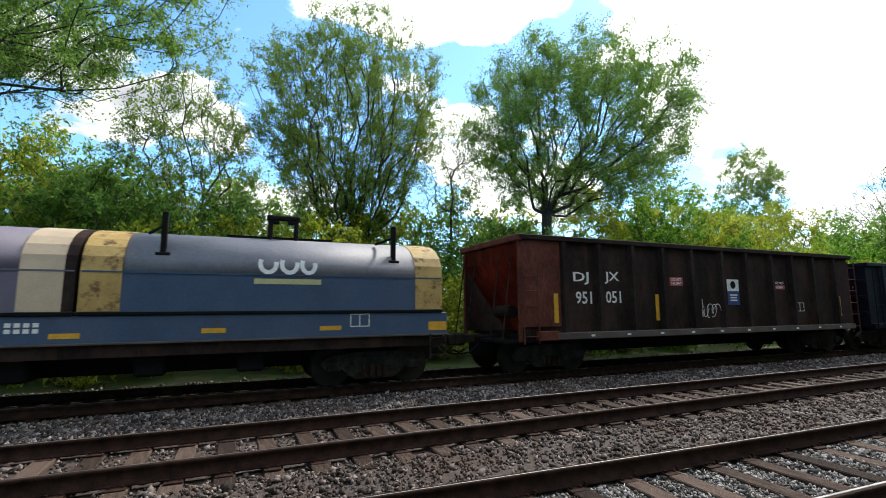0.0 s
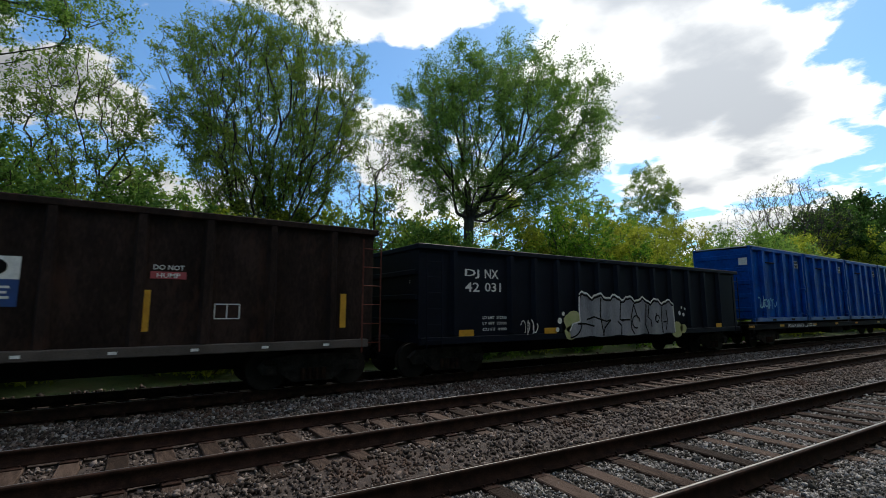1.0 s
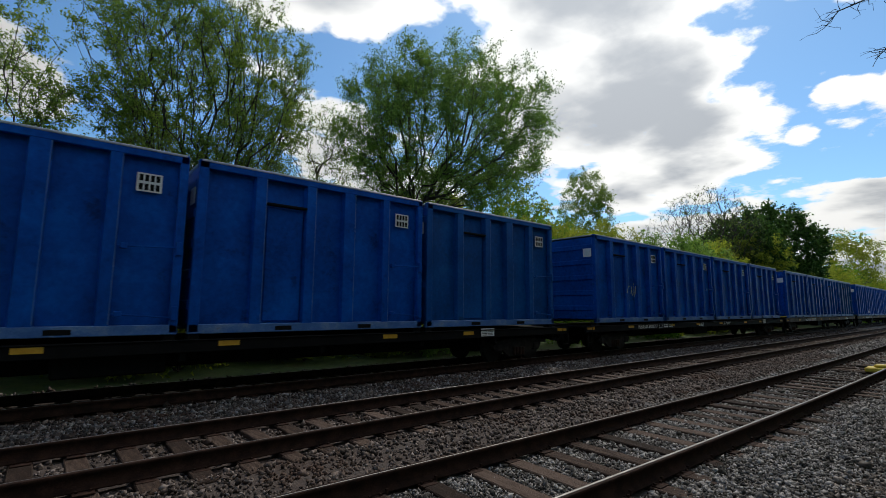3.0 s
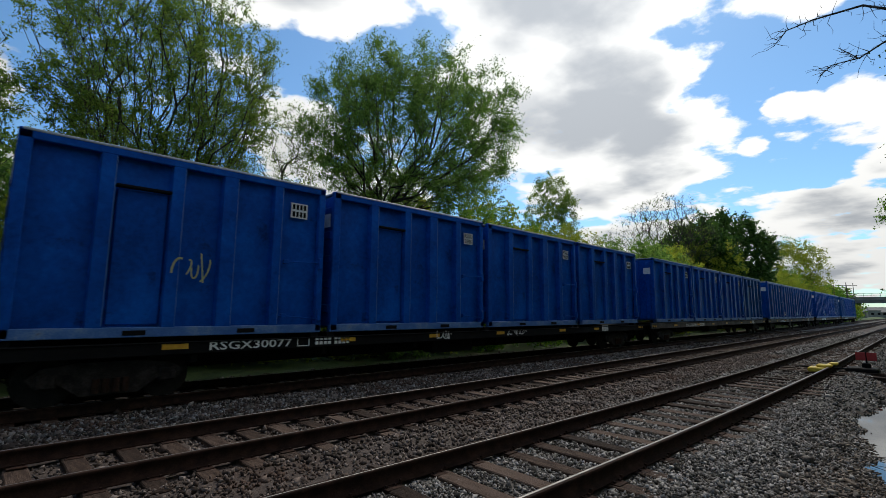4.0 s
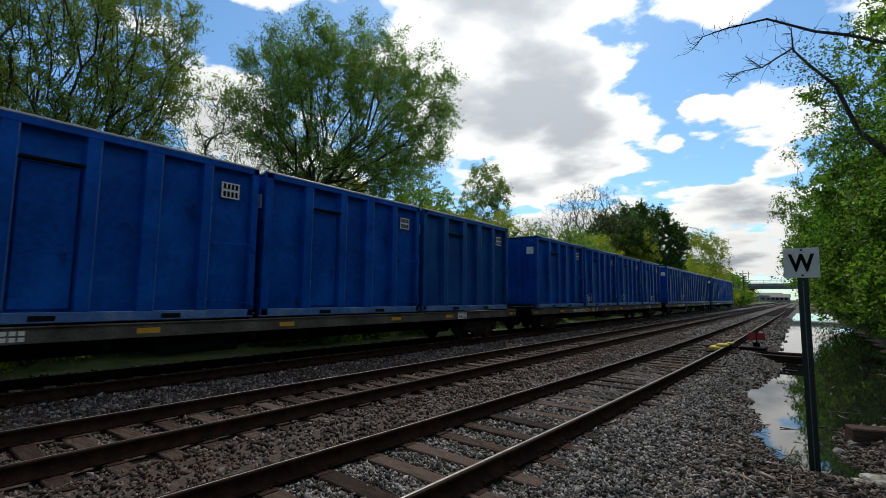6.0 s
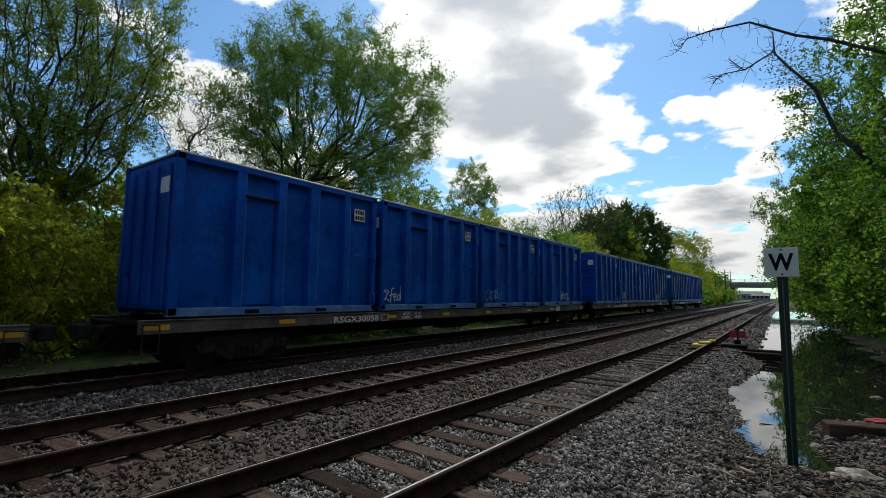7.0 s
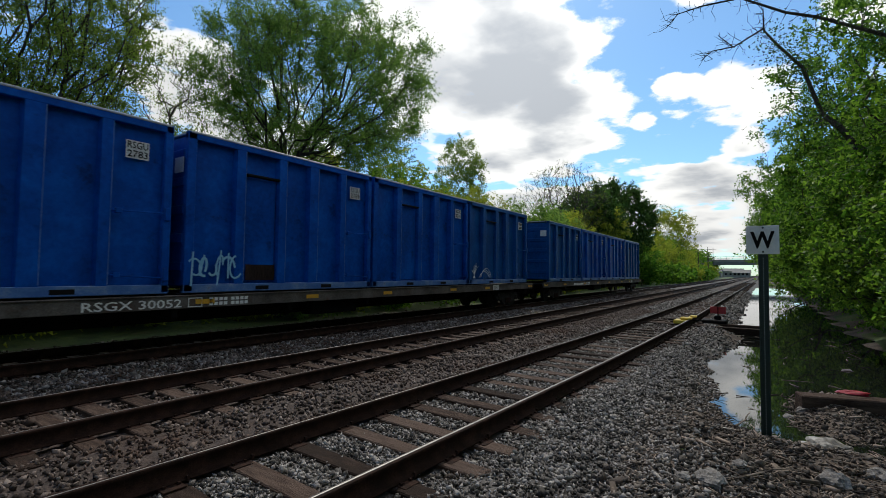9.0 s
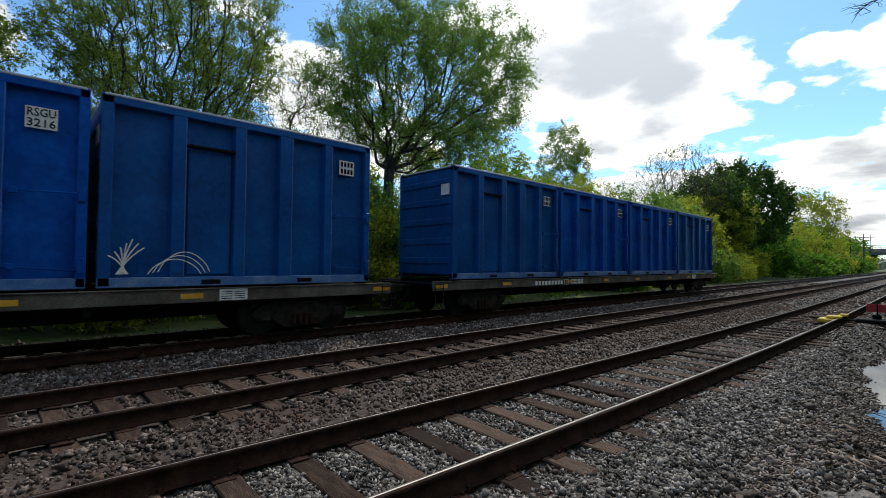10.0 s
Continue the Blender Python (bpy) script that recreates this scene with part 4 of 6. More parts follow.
def build_dead_tree():
    """A half-dead tree whose bare limbs reach over the siding."""
    rng = np.random.default_rng(77)
    x, base = 15.5, ground_at(15.5, -4.2)
    stems = [
        [(-4.2, base - 0.3), (-3.5, 2.4), (-2.5, 4.3), (-1.62, 5.65), (-1.30, 6.13), (-0.91, 7.43), (-0.37, 8.19), (-0.08, 8.75), (-0.07, 9.24)],
        [(-2.5, 4.3), (-3.3, 6.2), (-2.6, 7.9), (-1.25, 8.74), (-0.57, 9.05), (0.46, 9.82), (1.46, 9.89), (2.07, 9.82), (2.39, 9.47)],
        [(-0.08, 8.75), (0.62, 8.38), (1.15, 8.35), (1.48, 8.21)],
        [(0.62, 8.38), (1.03, 8.91)],
    ]
    sizes = (0.105, 0.065, 0.024, 0.012)
    ob = tagged(new("dead_tree"), "half-dead tree with bare dark limbs reaching over the line", "tree")
    bm = bmesh.new()
    ends = []
    for pts, r in zip(stems, sizes):
        n = len(pts)
        P = [Vector((x + rng.normal() * 0.12 * (i > 0), p[0], p[1])) for i, p in enumerate(pts)]
        for i in range(n - 1):
            rod(bm, P[i], P[i + 1], max(r * (1 - i / n), 0.012), 7, max(r * (1 - (i + 1) / n), 0.009))
            if i > 1 or r < 0.05:
                ends += [P[i + 1].lerp(P[i], u) for u in rng.uniform(0, 1, 9)]
    for p in ends:
        d = Vector((rng.normal() * 0.5, rng.normal() * 0.7 + 0.3, rng.normal() * 0.5 + 0.15)).normalized()
        q = p
        ln = rng.uniform(0.15, 0.5)
        for k in range(3):
            e = q + d * ln / 2
            rod(bm, q, e, 0.009 - 0.002 * k, 4, 0.007 - 0.002 * k)
            d = (d + Vector(rng.normal(size=3)) * 0.5).normalized()
            q = e
    part("trunk", bm, BARK, ob)
    c = np.array([p for p in ends if p.z < 8.4 and p.y < 0.0])
    who = rng.integers(0, len(c), 2600)
    part("crown", mesh_from("crown", *leaves(c[who] + rng.normal(size=(2600, 3)) * 0.30, 0.06, rng), LEAF_DARK), None, ob)


build_trees()
build_dead_tree()


# ---- train ----
MOVING = []
STACK = {}
# play in the couplings
SLACK = (0.41, 0.10, -0.3, -0.2, 0.0, 0.0)
# how far single containers stand off the even spacing
SHIFT = {(1, 1): 0.08, (1, 2): 0.16, (1, 3): 0.22, (2, 0): -0.22, (2, 1): 0.04, (2, 2): 0.05, (2, 3): 0.1, (3, 0): -0.27, (3, 1): 0.1, (3, 2): 0.24, (3, 3): 0.46, (4, 1): 0.12, (4, 2): 0.06, (4, 3): 0.04}
CAR_PITCH, BOX_PITCH, BOX_L, BOX_W, BOX_H = 25.7, 5.72, 5.55, 2.59, 3.39
DECK = RAIL + 1.14

BLUE_OLD = surface("faded_blue_paint", [(0.001, 0.046, 0.19), (0.002, 0.07, 0.27), (0.004, 0.10, 0.34)], 0.8, 0.45, bump=0.05, fine=10, spec=0.2, dirt=((0.012, 0.045, 0.12), 1.3, 0.62))
# chalky paint of the bottom rails, also the painted highlight on the ribs
BLUE_EDGE = surface("chalky_blue_and_glint", [(0.03, 0.11, 0.33), (0.06, 0.16, 0.40), (0.16, 0.25, 0.42)], 3, 0.6, bump=0.1, fine=30, dirt=((0.10, 0.06, 0.04), 3.0, 0.66))
LID = surface("pale_lid", [(0.28, 0.32, 0.36), (0.45, 0.48, 0.5)], 2, 0.5, bump=0.1)
GREY_SILL = surface("weathered_grey_sill", [(0.04, 0.034, 0.03), (0.10, 0.088, 0.078), (0.18, 0.16, 0.145)], 1.2, 0.75, bump=0.2, fine=30, spec=0.2, dirt=((0.10, 0.05, 0.03), 1.4, 0.56))
BROWN = surface("brown_black_paint", [(0.011, 0.007, 0.006), (0.024, 0.0155, 0.013), (0.046, 0.029, 0.024)], 1.2, 0.8, bump=0.2, fine=24, spec=0.12, dirt=((0.055, 0.028, 0.02), 1.6, 0.56), stretch=(1, 1, 0.35))
RED_OXIDE = surface("red_oxide_paint", [(0.06, 0.02, 0.015), (0.115, 0.035, 0.024), (0.16, 0.058, 0.04)], 1.5, 0.8, spec=0.15, bump=0.25, fine=24, dirt=((0.04, 0.022, 0.018), 1.4, 0.55), stretch=(1, 1, 0.4))
LEDGE = surface("dusty_ledge", [(0.05, 0.04, 0.034), (0.12, 0.098, 0.086)], 1.5, 0.85, bump=0.2)
INK = surface("blue_black_paint", [(0.003, 0.0045, 0.010), (0.006, 0.009, 0.018)], 0.9, 0.55, bump=0.12, fine=20, spec=0.16, dirt=((0.018, 0.018, 0.022), 1.3, 0.68))
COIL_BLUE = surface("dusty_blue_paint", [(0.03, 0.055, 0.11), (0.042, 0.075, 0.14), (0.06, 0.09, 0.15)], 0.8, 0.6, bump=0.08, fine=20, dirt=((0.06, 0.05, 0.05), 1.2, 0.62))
COIL_GREY = surface("pale_grey_hood", [(0.15, 0.15, 0.18), (0.20, 0.195, 0.225), (0.25, 0.24, 0.26)], 0.7, 0.6, bump=0.06, fine=20, dirt=((0.12, 0.08, 0.06), 2.2, 0.64))
BAND = surface("yellow_band_paint", [(0.32, 0.20, 0.06), (0.46, 0.30, 0.095), (0.52, 0.37, 0.13)], 1.5, 0.65, bump=0.1, dirt=((0.07, 0.027, 0.012), 3.4, 0.53))
CREAM = surface("cream_band_paint", [(0.46, 0.35, 0.24), (0.60, 0.47, 0.33)], 1.5, 0.65, bump=0.1, dirt=((0.12, 0.06, 0.04), 1.8, 0.66))
PURPLE = surface("dull_violet_hood", [(0.10, 0.09, 0.13), (0.15, 0.13, 0.18)], 0.8, 0.6, bump=0.06)
WHITE = surface("white_stencil_paint", [(0.65, 0.65, 0.63), (0.85, 0.85, 0.82)], 9, 0.6, bump=0.0, dirt=((0.08, 0.07, 0.07), 7.0, 0.62))
YELLOW = surface("yellow_reflector", [(0.55, 0.28, 0.02), (0.70, 0.38, 0.03)], 8, 0.5, bump=0)
SILVER = surface("silver_spray_paint", [(0.13, 0.135, 0.16), (0.25, 0.255, 0.29), (0.37, 0.37, 0.40)], 1.6, 0.5, bump=0, stretch=(1, 1, 0.3))
OCHRE = surface("pale_yellow_spray_paint", [(0.35, 0.38, 0.14), (0.5, 0.5, 0.25)], 5, 0.6, bump=0)
CYAN = surface("pale_blue_spray_paint", [(0.16, 0.42, 0.62), (0.28, 0.55, 0.72)], 5, 0.6, bump=0)
SIGN_RED = surface("red_placard", [(0.32, 0.05, 0.06), (0.42, 0.08, 0.09)], 6, 0.6, bump=0)
SIGN_BLUE = surface("blue_placard", [(0.015, 0.05, 0.18), (0.02, 0.07, 0.24)], 6, 0.6, bump=0)


def rides(ob, offset, y=None):
    """Marks a thing as part of the train; offset: its place behind the first container's front."""
    MOVING.append((ob, offset))
    return ob


def lettering(text, x, z, height, parent, material=None, width=None, y=-0.006, name="lettering", across=False):
    """Raised lettering on a wagon's near side, from its lower left corner."""
    cu = bpy.data.curves.new("letters", "FONT")
    cu.body, cu.size, cu.extrude, cu.resolution_u, cu.offset = text, 1.0, 0.001, 2, 0.012
    tmp = bpy.data.objects.new("letters", cu)
    me = bpy.data.meshes.new_from_object(tmp)
    bpy.data.objects.remove(tmp)
    co = np.zeros(len(me.vertices) * 3, np.float32)
    me.vertices.foreach_get("co", co)
    co = co.reshape(-1, 3)
    lo, hi = co.min(0), co.max(0)
    sx = (width / (hi[0] - lo[0])) if width else height / (hi[1] - lo[1])
    sz = height / (hi[1] - lo[1])
    u, v = (co[:, 0] - lo[0]) * sx, (co[:, 1] - lo[1]) * sz
    out = np.stack([x + u, y - co[:, 2], z + v], 1) if not across else np.stack([y - co[:, 2], x - u, z + v], 1)
    me.vertices.foreach_set("co", out.astype(np.float32).ravel())
    me.materials.clear()
    me.update()
    return part(name, me, material or WHITE, parent)


def bars(name, rects, parent, material=None, y=-0.006, label=""):
    """Flat painted bars: x0, z0, x1, z1."""
    bm = bmesh.new()
    for x0, z0, x1, z1 in rects:
        box(bm, (x0, y, z0), (x1, y + 0.004, z1))
    return part(name, bm, material or WHITE, parent, label)


def ribbon(bm, pts, w, y):
    """A painted stroke in the x-z plane."""
    pts = [Vector((p[0], 0, p[1])) for p in pts]
    prev = None
    for i, p in enumerate(pts):
        d = pts[min(i + 1, len(pts) - 1)] - pts[max(i - 1, 0)]
        d = d.normalized() if d.length > 1e-6 else Vector((1, 0, 0))
        n = Vector((-d.z, 0, d.x)) * w / 2
        a, b = bm.verts.new((p.x + n.x, y, p.z + n.z)), bm.verts.new((p.x - n.x, y, p.z - n.z))
        if prev:
            bm.faces.new((prev[0], prev[1], b, a))
        prev = (a, b)


def scrawl(x0, z0, x1, z1, seed, parent, material, w=0.035, n=7, y=-0.004, label="scrawled spray-paint tag", slant=0.25):
    """An unreadable tag: looping strokes side by side."""
    rng = random.Random(seed)
    bm = bmesh.new()
    step = (x1 - x0) / n
    h = z1 - z0
    for k in range(n):
        cx, a0 = x0 + (k + 0.5) * step, rng.uniform(0, 6)
        turn, rx, rz = rng.uniform(2.4, 6.5), step * rng.uniform(0.4, 0.75), h * rng.uniform(0.28, 0.5)
        pts = []
        for i in range(16):
            s = i / 15
            a = a0 + turn * s * (1 if k % 2 else -1)
            z = z0 + h * 0.5 + math.sin(a) * rz * (1 - 0.3 * s)
            pts.append((cx + math.cos(a) * rx + slant * (z - z0) * 0.4 + (s - 0.5) * step * 0.5, z))
        ribbon(bm, pts, w * rng.uniform(0.7, 1.2), y - 0.0004 * k)
        if rng.random() < 0.5:
            ribbon(bm, [(cx + rng.uniform(-0.3, 0.3) * step, z0 + rng.uniform(-0.1, 0.3) * h), (cx + rng.uniform(-0.2, 0.5) * step, z1 + rng.uniform(-0.1, 0.15) * h)], w * 0.8, y - 0.006)
    return part("graffiti", bm, material, parent, label)


def prism(profile, x0, x1):
    """A closed outline in y and z drawn along x."""
    bm = bmesh.new()
    a, b = [bm.verts.new((x0, p[0], p[1])) for p in profile], [bm.verts.new((x1, p[0], p[1])) for p in profile]
    n = len(profile)
    for i in range(n):
        bm.faces.new((a[i], a[(i + 1) % n], b[(i + 1) % n], b[i]))
    bm.faces.new(a[::-1]), bm.faces.new(b)
    bmesh.ops.recalc_face_normals(bm, faces=bm.faces)
    return bm


def ladder(parent, x, z0, z1, width, rungs, material, y=-0.05):
    bm = bmesh.new()
    for s in (x, x + width):
        box(bm, (s - 0.012, y - 0.01, z0), (s + 0.012, y + 0.02, z1))
    for i in range(rungs):
        z = z0 + (i + 0.5) * (z1 - z0) / rungs
        rod(bm, (x, y, z), (x + width, y, z), 0.011, 6)
    return part("ladder", bm, material, parent)


def bogie(parent, x, mid, z=RAIL - 0.0):
    """A freight bogie: two cast side frames with springs, a bolster and four wheels. mid: the wagon's centre line in its own space."""
    side = [(-1.15, 0.50), (-0.95, 0.66), (-0.45, 0.72), (0.45, 0.72), (0.95, 0.66), (1.15, 0.50), (1.05, 0.36), (0.75, 0.40), (0.42, 0.16), (-0.42, 0.16), (-0.75, 0.40), (-1.05, 0.36)]
    truck = part("bogie", boxes(((x - 0.2, mid - 1.0, z + 0.42), (x + 0.2, mid + 1.0, z + 0.68)), bevel=0.03), BLACK, parent, "grimy cast-steel bogie")
    for s in (-1, 1):
        y0 = mid + s * 1.0
        bm = bmesh.new()
        a, b = [bm.verts.new((x + p[0], y0 - 0.07, z + p[1])) for p in side], [bm.verts.new((x + p[0], y0 + 0.07, z + p[1])) for p in side]
        n = len(side)
        for i in range(n):
            bm.faces.new((a[i], a[(i + 1) % n], b[(i + 1) % n], b[i]))
        bm.faces.new(a[::-1]), bm.faces.new(b)
        bmesh.ops.recalc_face_normals(bm, faces=bm.faces)
        part("side_frame", bm, BOGIE, truck)
        bm = bmesh.new()
        for k in (-0.22, -0.07, 0.08, 0.22):
            rod(bm, (x + k, y0 + s * 0.09, z + 0.2), (x + k, y0 + s * 0.09, z + 0.44), 0.055, 8)
        part("spring", bm, RUST, truck)
        for k in (-0.89, 0.89):
            bm = bmesh.new()
            yw = mid + s * 0.7525
            rod(bm, (x + k, yw - 0.055, z + 0.42), (x + k, yw + 0.055, z + 0.42), 0.42, 24)
            rod(bm, (x + k, yw - s * 0.055, z + 0.42), (x + k, yw - s * 0.085, z + 0.42), 0.445, 24)
            rod(bm, (x + k, yw + s * 0.05, z + 0.42), (x + k, yw + s * 0.30, z + 0.42), 0.10, 10)
            part("wheel", bm, WHEEL, truck)
            box_bm = boxes(((x + k - 0.14, y0 + s * 0.02 - 0.09, z + 0.32), (x + k + 0.14, y0 + s * 0.02 + 0.11, z + 0.56)), bevel=0.03)
            part("axle_box", box_bm, BOGIE, truck)
    return truck


def coupler(parent, x, mid, way, z=RAIL + 0.86):
    """Draft gear and knuckle at a wagon's end; way is -1 or 1."""
    bm = bmesh.new()
    box(bm, (min(x - 0.3 * way, x + 0.35 * way), mid - 0.09, z - 0.1), (max(x - 0.3 * way, x + 0.35 * way), mid + 0.09, z + 0.1), 0.02)
    box(bm, (min(x + 0.3 * way, x + 0.62 * way), mid - 0.16, z - 0.15), (max(x + 0.3 * way, x + 0.62 * way), mid + 0.14, z + 0.15), 0.04)
    part("coupler", bm, BOGIE, parent)
    bm = bmesh.new()
    pts = [Vector((x, mid - 0.3, z - 0.1)), Vector((x + 0.25 * way, mid - 0.32, z - 0.32)), Vector((x + 0.5 * way, mid - 0.3, z - 0.36)), Vector((x + 0.7 * way, mid - 0.28, z - 0.25))]
    for p, q in zip(pts, pts[1:]):
        rod(bm, p, q, 0.025, 6)
    part("brake_hose", bm, BLACK, parent)


WHEEL = surface("wheel_steel", [(0.012, 0.010, 0.009), (0.03, 0.024, 0.02)], 4, 0.7, metal=0.0, spec=0.15, bump=0.1)
BOGIE = surface("grimy_cast_steel", [(0.010, 0.0085, 0.008), (0.024, 0.02, 0.018), (0.045, 0.038, 0.034)], 5, 0.85, bump=0.3, fine=30, spec=0.12)


def build_container(label, paint, L=BOX_L, upright=False):
    """A tall waste container: sheet sides with pressed posts, a hatch, rails, fork pockets, corner posts and latch bars. upright: its end ribs stand."""
    W, H = BOX_W, BOX_H
    s0 = L - BOX_L
    ob = tagged(new("waste_container"), label, "container", "waste containers on the train")
    # dented sheet sides as a fine grid
    bm = bmesh.new()
    nx, nz = 44, 26
    for ys, flip in ((0.16, False), (W - 0.16, True)):
        grid = []
        for i in range(nx + 1):
            col = []
            for k in range(nz + 1):
                x, z = 0.1 + (L - 0.2) * i / nx, 0.17 + (H - 0.3) * k / nz
                dent = 0.035 * (noise.noise(Vector((x * 0.9, ys * 3, z * 0.8))) + 0.5 * noise.noise(Vector((x * 2.1, 7 + ys, z * 1.7))))
                col.append(bm.verts.new((x, ys + dent * (1 if not flip else -1), z)))
            grid.append(col)
        for i in range(nx):
            for k in range(nz):
                q = (grid[i][k], grid[i + 1][k], grid[i + 1][k + 1], grid[i][k + 1])
                bm.faces.new(q if not flip else q[::-1])
    for f in bm.faces:
        f.smooth = True
    part("side_sheet", bm, paint, ob)
    part("body", boxes(((0.06, 0.22, 0.12), (L - 0.06, W - 0.22, H - 0.06)), bevel=0.01), paint, ob)
    for y0, y1 in ((0.0, 0.14), (W - 0.14, W)):
        part("top_rail", boxes(((0.0, y0, H - 0.14), (L, y1, H)), bevel=0.012), paint, ob)
        part("bottom_rail", boxes(((0.0, y0, 0.0), (L, y1, 0.18)), bevel=0.012), BLUE_EDGE, ob, "chalky lighter blue bottom rail")
        for x0, x1 in ((0.0, 0.19), (L - 0.15, L)):
            part("corner_post", boxes(((x0, y0, 0.02), (x1, y1, H + 0.03)), bevel=0.015), paint, ob)
    # lid paler than the sides, standing just proud of them
    part("lid", boxes(((0.05, -0.01, H - 0.012), (L - 0.05, W + 0.01, H + 0.035)), bevel=0.01), LID, ob, "pale lid edge")
    for x0, x1 in ((1.10 + s0 * 0.8, 1.37 + s0 * 0.8), (2.24 + s0 * 0.6, 2.50 + s0 * 0.6), (3.19 + s0 * 0.6, 3.52 + s0 * 0.6), (4.28 + s0, 4.51 + s0)):
        bm = bmesh.new()
        v = [bm.verts.new(p) for p in ((x0 - 0.005, 0.20, 0.17), (x0 + 0.02, 0.006, 0.17), (x1 - 0.02, 0.006, 0.17), (x1 + 0.005, 0.20, 0.17),
                                        (x0 - 0.005, 0.20, H - 0.13), (x0 + 0.02, 0.006, H - 0.13), (x1 - 0.02, 0.006, H - 0.13), (x1 + 0.005, 0.20, H - 0.13))]
        for i in range(3):
            bm.faces.new((v[i], v[i + 1], v[i + 5], v[i + 4]))
        part("rib", bm, paint, ob)
        # highlight painted as a lighter strip down the rib's right edge
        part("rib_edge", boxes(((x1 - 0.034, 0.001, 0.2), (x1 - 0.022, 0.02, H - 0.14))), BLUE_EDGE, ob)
    hatch = part("hatch", boxes(((1.40 + s0 * 0.7, 0.10, 0.22), (2.22 + s0 * 0.6, 0.18, 2.68)), bevel=0.02), paint, ob)
    part("hatch_lip", boxes(((1.36 + s0 * 0.7, -0.02, 2.69), (2.26 + s0 * 0.6, 0.11, 2.745)), bevel=0.012), BLACK, hatch, "dark hatch lip")
    for x0 in (1.66, 3.64):
        part("fork_pocket", boxes(((x0, -0.006, 0.035), (x0 + 0.36, 0.02, 0.125)), bevel=0.004), BLACK, ob)
    for z, dz in ((1.58, 0.03), (0.38, -0.08)):
        bm = bmesh.new()
        rod(bm, (4.5 + s0, -0.01, z), (L - 0.02, -0.01, z + dz), 0.016, 6)
        box(bm, (4.55 + s0, -0.045, z - 0.05), (4.66 + s0, 0.05, z + 0.05), 0.01)
        box(bm, (L - 0.13, -0.05, z - 0.12), (L - 0.03, 0.03, z + 0.14), 0.012)
        part("latch_bar", bm, paint, ob)
    # ends, with pressed ribs
    for xe, s in ((0.0, 1), (L, -1)):
        e = part("end_wall", boxes(((min(xe + s * 0.03, xe + s * 0.07), 0.1, 0.15), (max(xe + s * 0.03, xe + s * 0.07), W - 0.1, H - 0.08))), paint, ob)
        for k in range(4 if upright else 0):
            y = 0.2 + k * 0.6
            part("end_rib", boxes(((min(xe - s * 0.04, xe + s * 0.05), y, 0.2), (max(xe - s * 0.04, xe + s * 0.05), y + 0.24, H - 0.2)), bevel=0.03), paint, e)
        for k in range(0 if upright else 5):
            z = 0.45 + k * 0.6
            part("end_rib", boxes(((min(xe - s * 0.01, xe + s * 0.05), 0.12, z), (max(xe - s * 0.01, xe + s * 0.05), W - 0.12, z + 0.2)), bevel=0.02), paint, e)
    plate = part("number_plate", boxes(((-0.058 if upright else -0.014, 0.16, 2.55), (-0.041 if upright else -0.006, 0.52, 2.88)),), WHITE, ob, "white number plate on the end")
    return ob


def number_plate(c, text, s0=0.0):
    """The white stencilled plate high on a container's side."""
    p = bars("number_plate", [(4.72 + s0, 2.62, 5.13 + s0, 2.97)], c, WHITE, y=0.09, label="white plate with the container number")
    if text:
        for row, z in zip(text.split(), (2.815, 2.645)):
            lettering(row, 4.745 + s0, z, 0.135, p, BLACK, 0.36, y=0.083)
    else:
        bars("lettering", [(4.76 + s0 + 0.09 * k, z, 4.76 + s0 + 0.09 * k + 0.06, z + 0.12) for k in range(4) for z in (2.65, 2.82)], p, BLACK, y=0.085)


